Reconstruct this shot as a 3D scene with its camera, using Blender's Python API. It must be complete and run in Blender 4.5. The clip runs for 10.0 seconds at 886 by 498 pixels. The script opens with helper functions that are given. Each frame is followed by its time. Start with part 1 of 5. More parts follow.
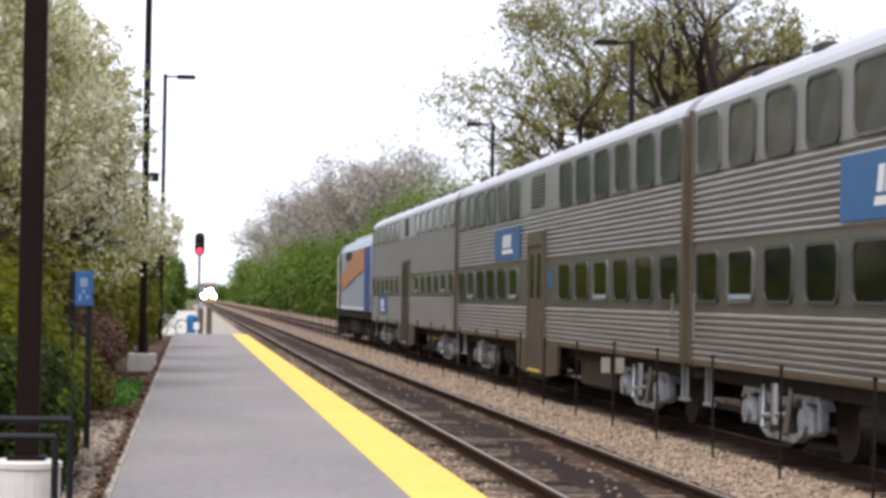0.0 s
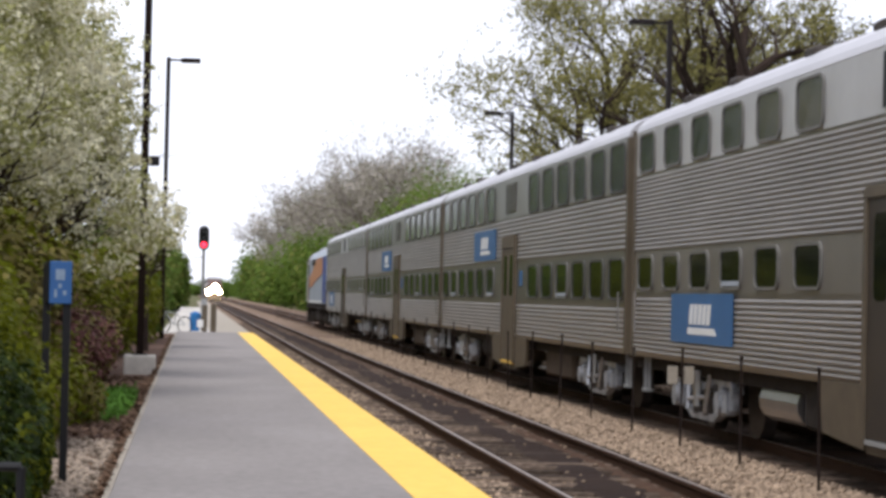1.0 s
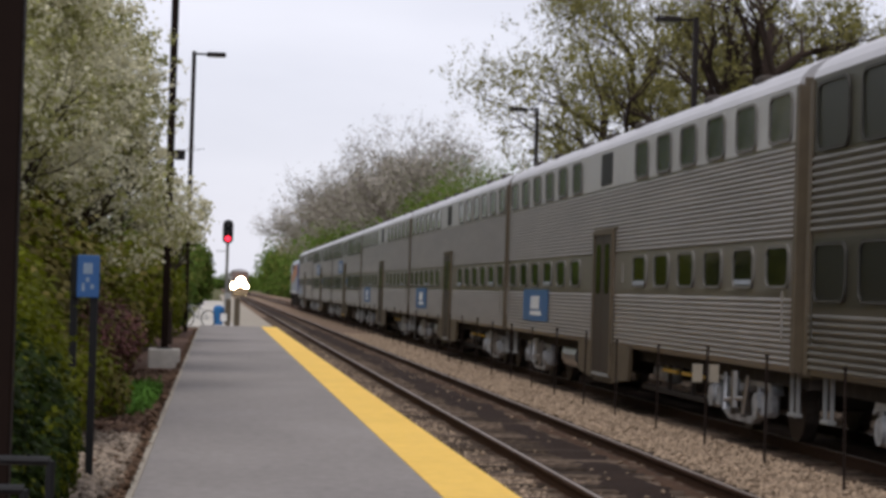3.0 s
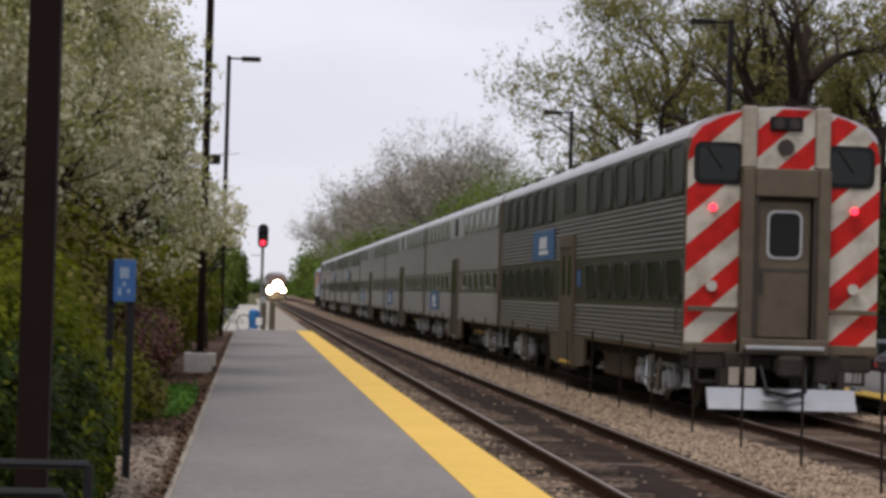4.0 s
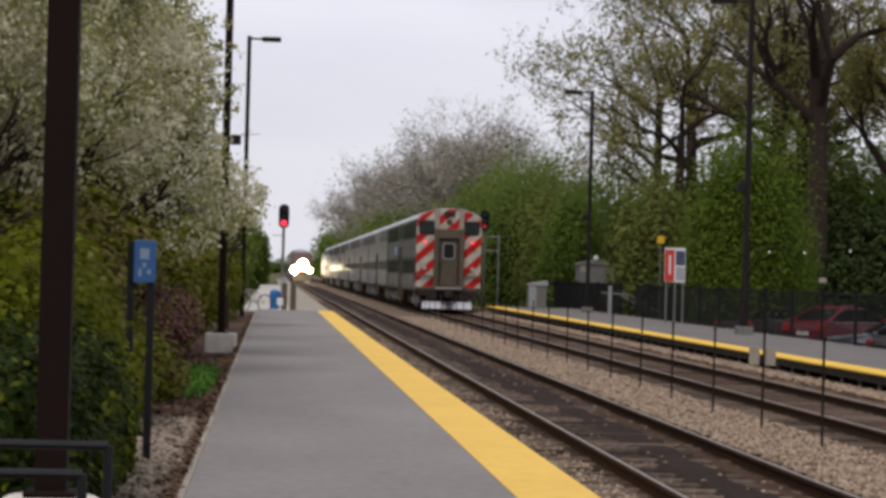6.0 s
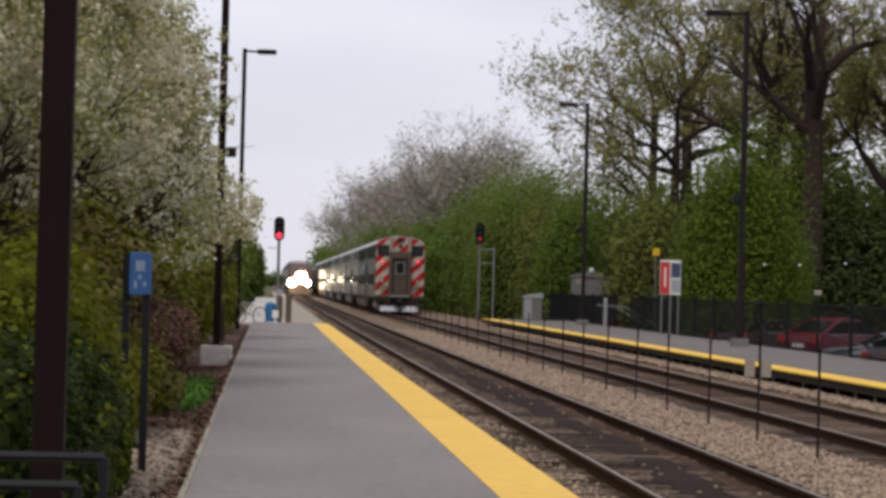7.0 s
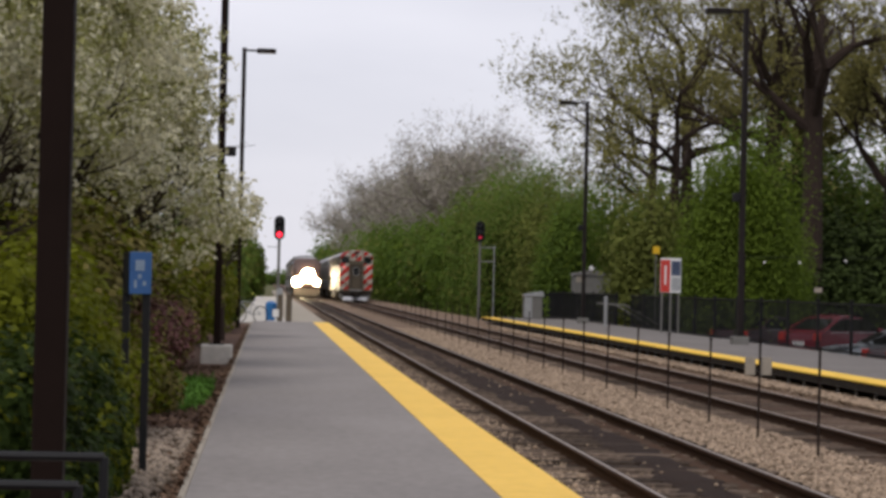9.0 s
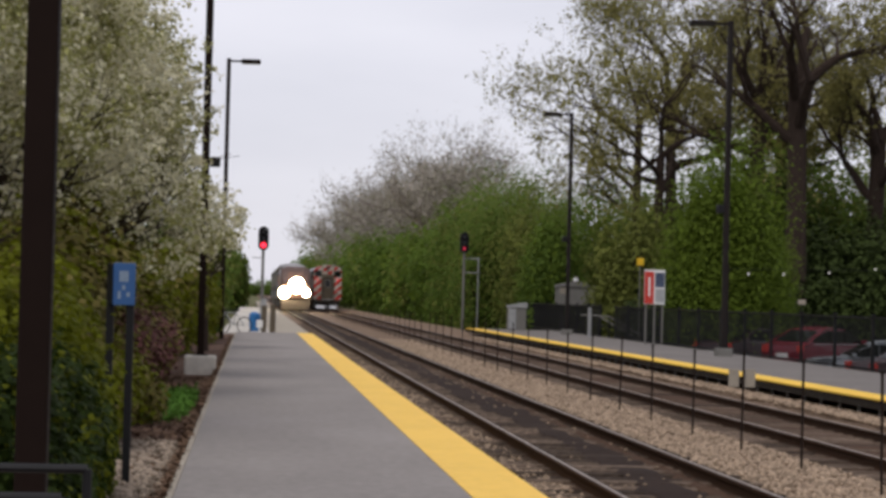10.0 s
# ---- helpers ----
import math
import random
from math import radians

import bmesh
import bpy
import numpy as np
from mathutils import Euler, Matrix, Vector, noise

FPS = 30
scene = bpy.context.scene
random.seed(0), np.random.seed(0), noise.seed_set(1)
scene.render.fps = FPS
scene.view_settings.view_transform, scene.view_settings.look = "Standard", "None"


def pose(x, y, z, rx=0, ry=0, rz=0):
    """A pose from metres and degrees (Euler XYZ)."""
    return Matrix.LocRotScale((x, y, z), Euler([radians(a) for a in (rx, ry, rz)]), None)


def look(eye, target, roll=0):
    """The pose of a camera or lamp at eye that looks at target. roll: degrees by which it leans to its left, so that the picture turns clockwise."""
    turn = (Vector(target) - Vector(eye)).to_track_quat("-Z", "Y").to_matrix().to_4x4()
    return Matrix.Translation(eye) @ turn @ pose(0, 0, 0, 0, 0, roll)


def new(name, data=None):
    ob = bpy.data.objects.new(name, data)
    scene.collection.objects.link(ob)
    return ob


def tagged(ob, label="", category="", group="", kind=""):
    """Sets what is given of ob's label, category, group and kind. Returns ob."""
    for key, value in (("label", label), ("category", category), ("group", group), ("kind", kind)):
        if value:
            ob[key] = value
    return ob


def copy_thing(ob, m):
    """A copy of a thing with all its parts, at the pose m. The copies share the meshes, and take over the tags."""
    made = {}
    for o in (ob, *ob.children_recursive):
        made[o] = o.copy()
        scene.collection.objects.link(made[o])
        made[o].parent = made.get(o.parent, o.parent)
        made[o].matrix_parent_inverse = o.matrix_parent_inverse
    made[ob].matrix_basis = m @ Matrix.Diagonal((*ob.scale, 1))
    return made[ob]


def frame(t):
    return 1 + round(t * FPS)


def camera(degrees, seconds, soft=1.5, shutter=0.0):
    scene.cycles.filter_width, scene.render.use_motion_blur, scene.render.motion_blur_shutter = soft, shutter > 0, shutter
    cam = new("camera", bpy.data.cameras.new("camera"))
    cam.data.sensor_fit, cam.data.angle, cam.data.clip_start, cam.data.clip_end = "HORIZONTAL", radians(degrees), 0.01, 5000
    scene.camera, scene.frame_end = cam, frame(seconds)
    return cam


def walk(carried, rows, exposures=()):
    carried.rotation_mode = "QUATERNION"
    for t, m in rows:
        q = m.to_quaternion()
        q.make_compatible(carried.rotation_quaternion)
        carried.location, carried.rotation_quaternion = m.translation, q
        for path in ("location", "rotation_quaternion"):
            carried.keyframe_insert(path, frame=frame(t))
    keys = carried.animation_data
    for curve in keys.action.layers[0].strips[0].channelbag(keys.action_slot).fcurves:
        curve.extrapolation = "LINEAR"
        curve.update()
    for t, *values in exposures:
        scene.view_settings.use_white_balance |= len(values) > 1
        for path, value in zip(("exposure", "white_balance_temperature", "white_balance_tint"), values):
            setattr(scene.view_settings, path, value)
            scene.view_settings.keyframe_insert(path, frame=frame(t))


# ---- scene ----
cam = camera(22.75, 10.0, soft=3.4)
EYE = 1.63


def eye(yaw, pitch, roll, x=0.0, y=0.0, z=EYE):
    return pose(x, y, z, 90 + pitch, roll, yaw)


walk(cam, [
    (0.0, eye(-6.57, 1.321, -0.975, 0.014, -4.6, 1.61)),
    (0.1, eye(-6.79, 1.401, -0.85, 0.004, -4.3, 1.60)),
    (0.3, eye(-7.109, 1.386, -1.279, 0.008, -3.0, 1.60)),
    (0.5, eye(-7.218, 1.381, -1.590, -0.008, 0, 1.608)),
    (1.0, eye(-6.469, 1.252, -1.305, 0.034, 0, 1.613)),
    (1.5, eye(-6.292, 1.347, -1.166, 0.039, 0, 1.610)),
    (2.0, eye(-6.154, 1.032, -1.484, 0.049, 0, 1.612)),
    (2.2, eye(-6.115, 0.850, -1.530, 0.045, 0, 1.613)),
    (3.3, eye(-5.580, 1.200, -2.000, -0.020, 0, 1.624)),
    (3.5, eye(-5.260, 1.204, -2.049, -0.025, 0, 1.624)),
    (4.0, eye(-4.977, 1.183, -1.598, -0.011, 0, 1.622)),
    (4.5, eye(-4.917, 1.278, -1.769, -0.006, 0, 1.626)),
    (5.0, eye(-4.820, 0.843, -1.757, -0.007, 0, 1.627)),
    (5.5, eye(-4.580, 0.531, -1.820, -0.007, 0, 1.627)),
    (6.0, eye(-4.428, 0.642, -1.525, 0.000, 0, 1.628)),
    (6.2, eye(-4.360, 0.785, -1.510, 0.000, 0, 1.627)),
    (7.3, eye(-4.612, 0.995, -1.470, -0.003, 0, 1.621)),
    (7.5, eye(-4.627, 1.024, -1.457, -0.003, 0, 1.621)),
    (8.0, eye(-4.544, 1.120, -1.303, 0.002, 0, 1.624)),
    (8.5, eye(-4.462, 1.207, -1.318, 0.004, 0, 1.625)),
    (9.0, eye(-4.540, 0.935, -1.343, 0.001, 0, 1.623)),
    (9.5, eye(-4.740, 1.269, -1.408, 0.002, 0, 1.625)),
    (10.0, eye(-4.956, 1.230, -1.465)),
], exposures=[(0.0, 0.94, 6250, 13), (0.6, 0.86, 6250, 13), (1.0, 0.72, 6270, 13), (2.0, 0.48, 6320, 13), (3.4, 0.04, 6480, 14), (10.0, 0.0, 6560, 14)])

# ---- sky and sun: a bright, even overcast ----
world = bpy.data.worlds.new("overcast")
scene.world = world
world.use_nodes = True
wn, wl = world.node_tree.nodes, world.node_tree.links
wn.clear()
w_out = wn.new("ShaderNodeOutputWorld")
w_bg = wn.new("ShaderNodeBackground")
w_sky = wn.new("ShaderNodeTexSky")
w_sky.sky_type = "NISHITA"
w_sky.sun_disc = False
w_sky.sun_elevation = radians(50)
w_sky.sun_rotation = radians(200)
w_scale = wn.new("ShaderNodeMixRGB")
w_scale.blend_type = "MULTIPLY"
w_scale.inputs[0].default_value = 1.0
w_scale.inputs[2].default_value = (0.10, 0.10, 0.10, 1)
w_co = wn.new("ShaderNodeTexCoord")
w_map = wn.new("ShaderNodeMapping")
w_map.inputs["Scale"].default_value = (2.0, 2.0, 7.0)
w_noise = wn.new("ShaderNodeTexNoise")
w_noise.inputs["Scale"].default_value = 1.6
w_noise.inputs["Detail"].default_value = 5.0
w_ramp = wn.new("ShaderNodeValToRGB")
w_ramp.color_ramp.elements[0].position = 0.30
w_ramp.color_ramp.elements[0].color = (0.60, 0.615, 0.68, 1)
w_ramp.color_ramp.elements[1].position = 0.72
w_ramp.color_ramp.elements[1].color = (0.75, 0.76, 0.82, 1)
w_mix = wn.new("ShaderNodeMixRGB")
w_mix.inputs[0].default_value = 0.90
wl.new(w_sky.outputs[0], w_scale.inputs[1])
wl.new(w_co.outputs["Generated"], w_map.inputs[0])
wl.new(w_map.outputs[0], w_noise.inputs["Vector"])
wl.new(w_noise.outputs[0], w_ramp.inputs[0])
wl.new(w_scale.outputs[0], w_mix.inputs[1])
wl.new(w_ramp.outputs[0], w_mix.inputs[2])
wl.new(w_mix.outputs[0], w_bg.inputs[0])
w_bg.inputs[1].default_value = 1.14
wl.new(w_bg.outputs[0], w_out.inputs[0])

sun_data = bpy.data.lights.new("sun", "SUN")
sun_data.energy = 1.5
sun_data.angle = radians(25)
sun_data.color = (1.0, 0.96, 0.9)
sun = new("sun", sun_data)
sun.matrix_world = look((-20, -30, 60), (0, 0, 0))


# ---- materials ----
def material(name, color, rough=0.6, metal=0.0, vary=0.25, scale=3.0, bump=0.0, bump_scale=40.0, other=None,
             stretch=(1, 1, 1), island=0.0, each=0.0, emit=0.0, spec=None, stain=0.0, translucent=0.0):
    m = bpy.data.materials.new(name)
    m.use_nodes = True
    nt, n, ln = m.node_tree, m.node_tree.nodes, m.node_tree.links
    bs = n["Principled BSDF"]
    bs.inputs["Roughness"].default_value = rough
    bs.inputs["Metallic"].default_value = metal
    if spec is None and rough >= 0.6 and not metal:
        spec = 0.08
    if spec is not None:
        bs.inputs["Specular IOR Level"].default_value = spec
    c2 = other if other else tuple(max(0, c * (1 - vary)) for c in color)
    co = n.new("ShaderNodeTexCoord")
    mp = n.new("ShaderNodeMapping")
    mp.inputs["Scale"].default_value = stretch
    ln.new(co.outputs["Object"], mp.inputs[0])
    nz = n.new("ShaderNodeTexNoise")
    nz.inputs["Scale"].default_value = scale
    nz.inputs["Detail"].default_value = 6
    nz.inputs["Roughness"].default_value = 0.65
    ln.new(mp.outputs[0], nz.inputs["Vector"])
    rp = n.new("ShaderNodeValToRGB")
    rp.color_ramp.elements[0].position = 0.32
    rp.color_ramp.elements[1].position = 0.68
    rp.color_ramp.elements[0].color = (*c2, 1)
    rp.color_ramp.elements[1].color = (*color, 1)
    ln.new(nz.outputs[0], rp.inputs[0])
    out = rp.outputs[0]

    def times(source, low, high):
        mr = n.new("ShaderNodeMapRange")
        mr.inputs["To Min"].default_value = low
        mr.inputs["To Max"].default_value = high
        ln.new(source, mr.inputs[0])
        mx = n.new("ShaderNodeMixRGB")
        mx.blend_type = "MULTIPLY"
        mx.inputs[0].default_value = 1
        ln.new(out, mx.inputs[1])
        ln.new(mr.outputs[0], mx.inputs[2])
        return mx.outputs[0]
    if island:
        g = n.new("ShaderNodeNewGeometry")
        out = times(g.outputs["Random Per Island"], 1 - island, 1 + island)
    if each:
        oi = n.new("ShaderNodeObjectInfo")
        out = times(oi.outputs["Random"], 1 - each, 1 + each)
    if stain:
        n3 = n.new("ShaderNodeTexNoise")
        n3.inputs["Scale"].default_value = 0.45
        n3.inputs["Detail"].default_value = 4
        ln.new(mp.outputs[0], n3.inputs["Vector"])
        out = times(n3.outputs[0], 1 - stain, 1 + stain)
    ln.new(out, bs.inputs["Base Color"])
    if bump:
        n2 = n.new("ShaderNodeTexNoise")
        n2.inputs["Scale"].default_value = bump_scale
        n2.inputs["Detail"].default_value = 4
        ln.new(mp.outputs[0], n2.inputs["Vector"])
        bp = n.new("ShaderNodeBump")
        bp.inputs["Strength"].default_value = bump
        bp.inputs["Distance"].default_value = 0.02
        ln.new(n2.outputs[0], bp.inputs["Height"])
        ln.new(bp.outputs[0], bs.inputs["Normal"])
    if emit:
        bs.inputs["Emission Color"].default_value = (*color, 1)
        bs.inputs["Emission Strength"].default_value = emit
    if translucent:
        tr = n.new("ShaderNodeBsdfTranslucent")
        ln.new(out, tr.inputs[0])
        ms = n.new("ShaderNodeMixShader")
        ms.inputs[0].default_value = translucent
        ln.new(bs.outputs[0], ms.inputs[1])
        ln.new(tr.outputs[0], ms.inputs[2])
        ln.new(ms.outputs[0], n["Material Output"].inputs[0])
    return m


ASPHALT = material("platform_asphalt", (0.268, 0.247, 0.234), 0.9, vary=0.18, scale=9, bump=0.3, bump_scale=120, stain=0.27, stretch=(1, 0.5, 1))
OLDASPHALT = material("old_asphalt", (0.185, 0.17, 0.158), 0.92, vary=0.22, scale=7, bump=0.25, bump_scale=120, stain=0.22, stretch=(1, 0.5, 1))
LOT = material("lot_asphalt", (0.09, 0.09, 0.09), 0.9, vary=0.3, scale=5, bump=0.2)
CONCRETE = material("concrete", (0.55, 0.52, 0.47), 0.85, vary=0.22, scale=6, bump=0.2, bump_scale=60, stain=0.15)
PALECONCRETE = material("pale_concrete", (0.66, 0.62, 0.56), 0.85, vary=0.15, scale=6, bump=0.2, bump_scale=60)
YELLOW = material("tactile_yellow", (0.86, 0.555, 0.125), 0.7, vary=0.12, scale=5, bump=0.5, bump_scale=60, stain=0.12)
EDGEYELLOW = material("edge_yellow", (0.84, 0.54, 0.09), 0.75, vary=0.15, scale=3, bump=0.4, bump_scale=60, stain=0.15)
PLATE = material("weathered_plate", (0.36, 0.32, 0.26), 0.75, vary=0.2, scale=8, stain=0.2)
BALLAST = material("ballast_bed", (0.255, 0.182, 0.13), 0.95, other=(0.11, 0.075, 0.052), scale=16, bump=1.0, bump_scale=26, stain=0.25)
STONE = material("ballast_stone", (0.365, 0.275, 0.196), 0.9, vary=0.3, scale=4, island=0.36)
PEBBLE = material("garden_stone", (0.33, 0.265, 0.205), 0.85, vary=0.3, scale=4, island=0.4)
OILY = material("oiled_ballast", (0.034, 0.021, 0.015), 0.85, other=(0.022, 0.014, 0.011), scale=5, bump=0.9, bump_scale=30, stain=0.3)
WORNBED = material("worn_ballast", (0.085, 0.060, 0.044), 0.9, other=(0.035, 0.025, 0.02), scale=7, bump=0.9, bump_scale=30, stain=0.3, stretch=(0.5, 2.2, 1))
RUSTBED = material("rusty_ballast", (0.085, 0.048, 0.030), 0.9, other=(0.055, 0.034, 0.023), scale=7, bump=0.9, bump_scale=30, stain=0.25)
TIE = material("creosoted_tie", (0.165, 0.122, 0.092), 0.9, vary=0.8, scale=5, bump=0.5, stretch=(1.6, 6, 6), each=0.6)
RAIL = material("rail_rust", (0.062, 0.033, 0.020), 0.75, vary=0.35, scale=12, bump=0.2)
RAILTOP = material("rail_head", (0.44, 0.38, 0.32), 0.42, metal=0.9, vary=0.2, scale=14, stretch=(1, 0.1, 1))
SOIL = material("mulch", (0.17, 0.105, 0.078), 0.95, other=(0.07, 0.045, 0.034), scale=14, bump=1.0, bump_scale=30)
GROUND = material("rough_grass", (0.085, 0.11, 0.035), 0.95, other=(0.11, 0.085, 0.05), scale=0.6, bump=0.6, bump_scale=8)
CLEANSTEEL = material("stainless", (0.375, 0.342, 0.308), 0.36, metal=0.88, vary=0.2, scale=1.2, stretch=(1, 0.35, 2.5), stain=0.15)
ROOFM = material("car_roof", (0.52, 0.51, 0.52), 0.42, metal=0.45, vary=0.18, scale=1.5, stretch=(1, 0.3, 1))
# Trailing car's steel: the dark surroundings it mirrors are put into the colour.
DARKSTEEL = material("dark_stainless", (0.185, 0.168, 0.138), 0.40, metal=0.85, vary=0.25, scale=1.2, stretch=(1, 0.35, 2.5), stain=0.2)
DARKBAND = material("dark_band", (0.085, 0.08, 0.064), 0.38, metal=0.7, vary=0.2, scale=1.5)
CLEANBAND = material("window_band", (0.27, 0.26, 0.235), 0.34, metal=0.75, vary=0.15, scale=1.5)
PALEBAND = material("pale_window_band", (0.36, 0.335, 0.305), 0.36, metal=0.75, vary=0.15, scale=1.5, stain=0.12)
# Cab car panes: rougher, less specular glass that mirrors less sky.
DULLGLASS = material("dull_glass", (0.010, 0.011, 0.010), 0.32, vary=0.3, scale=1.0, spec=0.2)
LETTERA = material("letterboard_steel", (0.40, 0.40, 0.385), 0.36, metal=0.6, vary=0.2, scale=1.2, stain=0.15)
LETTERB = material("letterboard_bright", (0.52, 0.52, 0.52), 0.42, metal=0.35, vary=0.15, scale=1.2, stain=0.12)
DOORM = material("dark_door_leaf", (0.045, 0.034, 0.026), 0.5, metal=0.2, vary=0.25, scale=3, stain=0.2)
DARKRIM = material("dark_window_rim", (0.085, 0.084, 0.075), 0.6, metal=0.3, vary=0.2, scale=3)
RIM = material("window_rim", (0.165, 0.16, 0.145), 0.6, metal=0.25, vary=0.2, scale=3)
BRONZE = material("weathered_door_steel", (0.122, 0.095, 0.062), 0.55, metal=0.25, vary=0.3, scale=3, stain=0.25)
GAP = material("diaphragm_rubber", (0.07, 0.06, 0.052), 0.7, vary=0.3, scale=4)
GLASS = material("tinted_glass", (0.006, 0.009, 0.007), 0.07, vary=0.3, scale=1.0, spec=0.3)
# Upper panes: the grey sky they mirror is put into the base colour.
SKYGLASS = material("sky_grey_glass", (0.075, 0.08, 0.094), 0.10, vary=0.75, scale=1.3, spec=0.4)
CABRIM = material("cab_window_rim", (0.045, 0.044, 0.038), 0.6, metal=0.3, vary=0.2, scale=3)
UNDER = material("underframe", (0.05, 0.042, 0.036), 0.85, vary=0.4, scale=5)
BROWNBOX = material("brown_box", (0.085, 0.062, 0.045), 0.7, vary=0.35, scale=4)
CAST = material("cast_truck", (0.55, 0.57, 0.60), 0.42, metal=0.45, vary=0.6, scale=6, stain=0.3)
WHEEL = material("wheel_steel", (0.10, 0.085, 0.075), 0.55, metal=0.6, vary=0.3, scale=8)
TANK = material("bare_metal", (0.46, 0.46, 0.46), 0.3, metal=0.9, vary=0.12, scale=4)
LOGO = material("logo_blue", (0.032, 0.12, 0.28), 0.45, vary=0.12, scale=2)
WHITE = material("white_paint", (0.75, 0.75, 0.73), 0.5, vary=0.1, scale=4)
LGREY = material("light_grey_paint", (0.33, 0.37, 0.42), 0.5, vary=0.15, scale=2, stain=0.15)
LBLUE = material("loco_blue", (0.03, 0.07, 0.30), 0.4, vary=0.2, scale=2)
LORANGE = material("loco_orange", (0.50, 0.22, 0.10), 0.45, vary=0.15, scale=2)
POLE = material("dark_bronze_pole", (0.015, 0.009, 0.007), 0.6, vary=0.2, scale=3, spec=0.05)
# Opposite posts: the same bronze, greyed for sky light and distance.
FARPOLE = material("far_bronze_pole", (0.021, 0.017, 0.016), 0.55, vary=0.2, scale=3, spec=0.1)
BLACK = material("black_paint", (0.012, 0.012, 0.013), 0.5, vary=0.2, scale=5, spec=0.2)
FENCE = material("black_fence", (0.016, 0.016, 0.017), 0.6, vary=0.2, scale=5)
RUST = material("rusty_post", (0.026, 0.018, 0.015), 0.8, vary=0.4, scale=8)
SIGNBLUE = material("sign_blue", (0.018, 0.085, 0.24), 0.4, vary=0.1, scale=3)
PALEBLUE = material("sign_pale_blue", (0.20, 0.27, 0.36), 0.5, vary=0.25, scale=30)
RED = material("safety_red", (0.55, 0.035, 0.02), 0.45, vary=0.12, scale=3)
GALV = material("galvanised", (0.42, 0.43, 0.43), 0.5, metal=0.5, vary=0.2, scale=6)
BINBLUE = material("bin_blue", (0.02, 0.16, 0.42), 0.5, vary=0.15, scale=4)
CARRED = material("car_red", (0.165, 0.010, 0.022), 0.25, vary=0.1, scale=1)
CARSILVER = material("car_silver", (0.33, 0.36, 0.38), 0.28, metal=0.5, vary=0.1, scale=1)
CARDARK = material("car_maroon", (0.05, 0.02, 0.022), 0.28, vary=0.1, scale=1)
TYRE = material("tyre", (0.02, 0.02, 0.02), 0.85, vary=0.2, scale=6)
YSIGN = material("yellow_sign", (0.80, 0.50, 0.02), 0.5, vary=0.08, scale=4)
PICTURE = material("picture_blue_grey", (0.06, 0.085, 0.15), 0.5, vary=0.7, scale=9)
SHEDM = material("shed_grey", (0.19, 0.185, 0.17), 0.7, vary=0.15, scale=3)
BARK = material("bark", (0.055, 0.039, 0.031), 0.95, vary=0.45, scale=5, bump=0.6, bump_scale=20, stretch=(3, 3, 0.6))
BARKGREY = material("grey_bark", (0.20, 0.165, 0.145), 0.95, vary=0.35, scale=5, stretch=(3, 3, 0.6))
BLOSSOM = material("blossom", (0.78, 0.75, 0.55), 0.7, vary=0.2, scale=0.8, island=0.2, translucent=0.45)
PEARLEAF = material("pear_leaf", (0.42, 0.42, 0.17), 0.6, vary=0.4, scale=0.8, island=0.25, translucent=0.45)
OAKLEAF = material("spring_leaf", (0.275, 0.255, 0.085), 0.65, vary=0.35, scale=0.6, island=0.25, translucent=0.3)
MAPLE = material("maple_leaf", (0.155, 0.225, 0.028), 0.6, vary=0.4, scale=0.8, island=0.10, translucent=0.48)
HEDGE = material("hedge_leaf", (0.165, 0.185, 0.012), 0.6, vary=0.5, scale=1.1, island=0.12, translucent=0.45)
WOODS = material("woods_leaf", (0.145, 0.225, 0.04), 0.7, vary=0.4, scale=0.35, island=0.10, translucent=0.48)
WOODSY = material("woods_leaf_yellow", (0.19, 0.215, 0.05), 0.7, vary=0.4, scale=0.35, island=0.15, translucent=0.35)
TWIG = material("bare_twig", (0.37, 0.335, 0.285), 0.9, vary=0.3, scale=1, island=0.3)
# Dark green leaf; the shade beneath the pears is put into its colour.
SHADEGREEN = material("shade_green_leaf", (0.031, 0.052, 0.008), 0.6, vary=0.5, scale=1.5, island=0.2, translucent=0.35)
SHADELEAF = material("shade_leaf", (0.038, 0.056, 0.013), 0.7, vary=0.4, scale=0.8, island=0.25)
LITTER = material("dead_leaf", (0.16, 0.10, 0.065), 0.9, vary=0.4, scale=3, island=0.5)
REDLEAF = material("barberry_leaf", (0.19, 0.085, 0.078), 0.7, vary=0.5, scale=1.2, island=0.35)
BROWNLEAF = material("brown_shrub", (0.15, 0.125, 0.035), 0.7, vary=0.5, scale=1.0, island=0.5)
GRASS = material("grass_blade", (0.09, 0.20, 0.03), 0.7, vary=0.3, scale=2, island=0.4)
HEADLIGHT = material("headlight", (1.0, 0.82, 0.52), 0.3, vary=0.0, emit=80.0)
REDLIGHT = material("red_lamp", (1.0, 0.03, 0.06), 0.3, vary=0.0, emit=2.6)
DIMRED = material("dim_red_lamp", (0.75, 0.03, 0.08), 0.3, vary=0.0, emit=0.45)
LENS = material("dull_lens", (0.5, 0.48, 0.42), 0.15, vary=0.2, scale=6)
BULB = material("globe_bulb", (1.0, 0.97, 0.9), 0.3, vary=0.0, emit=0.22)


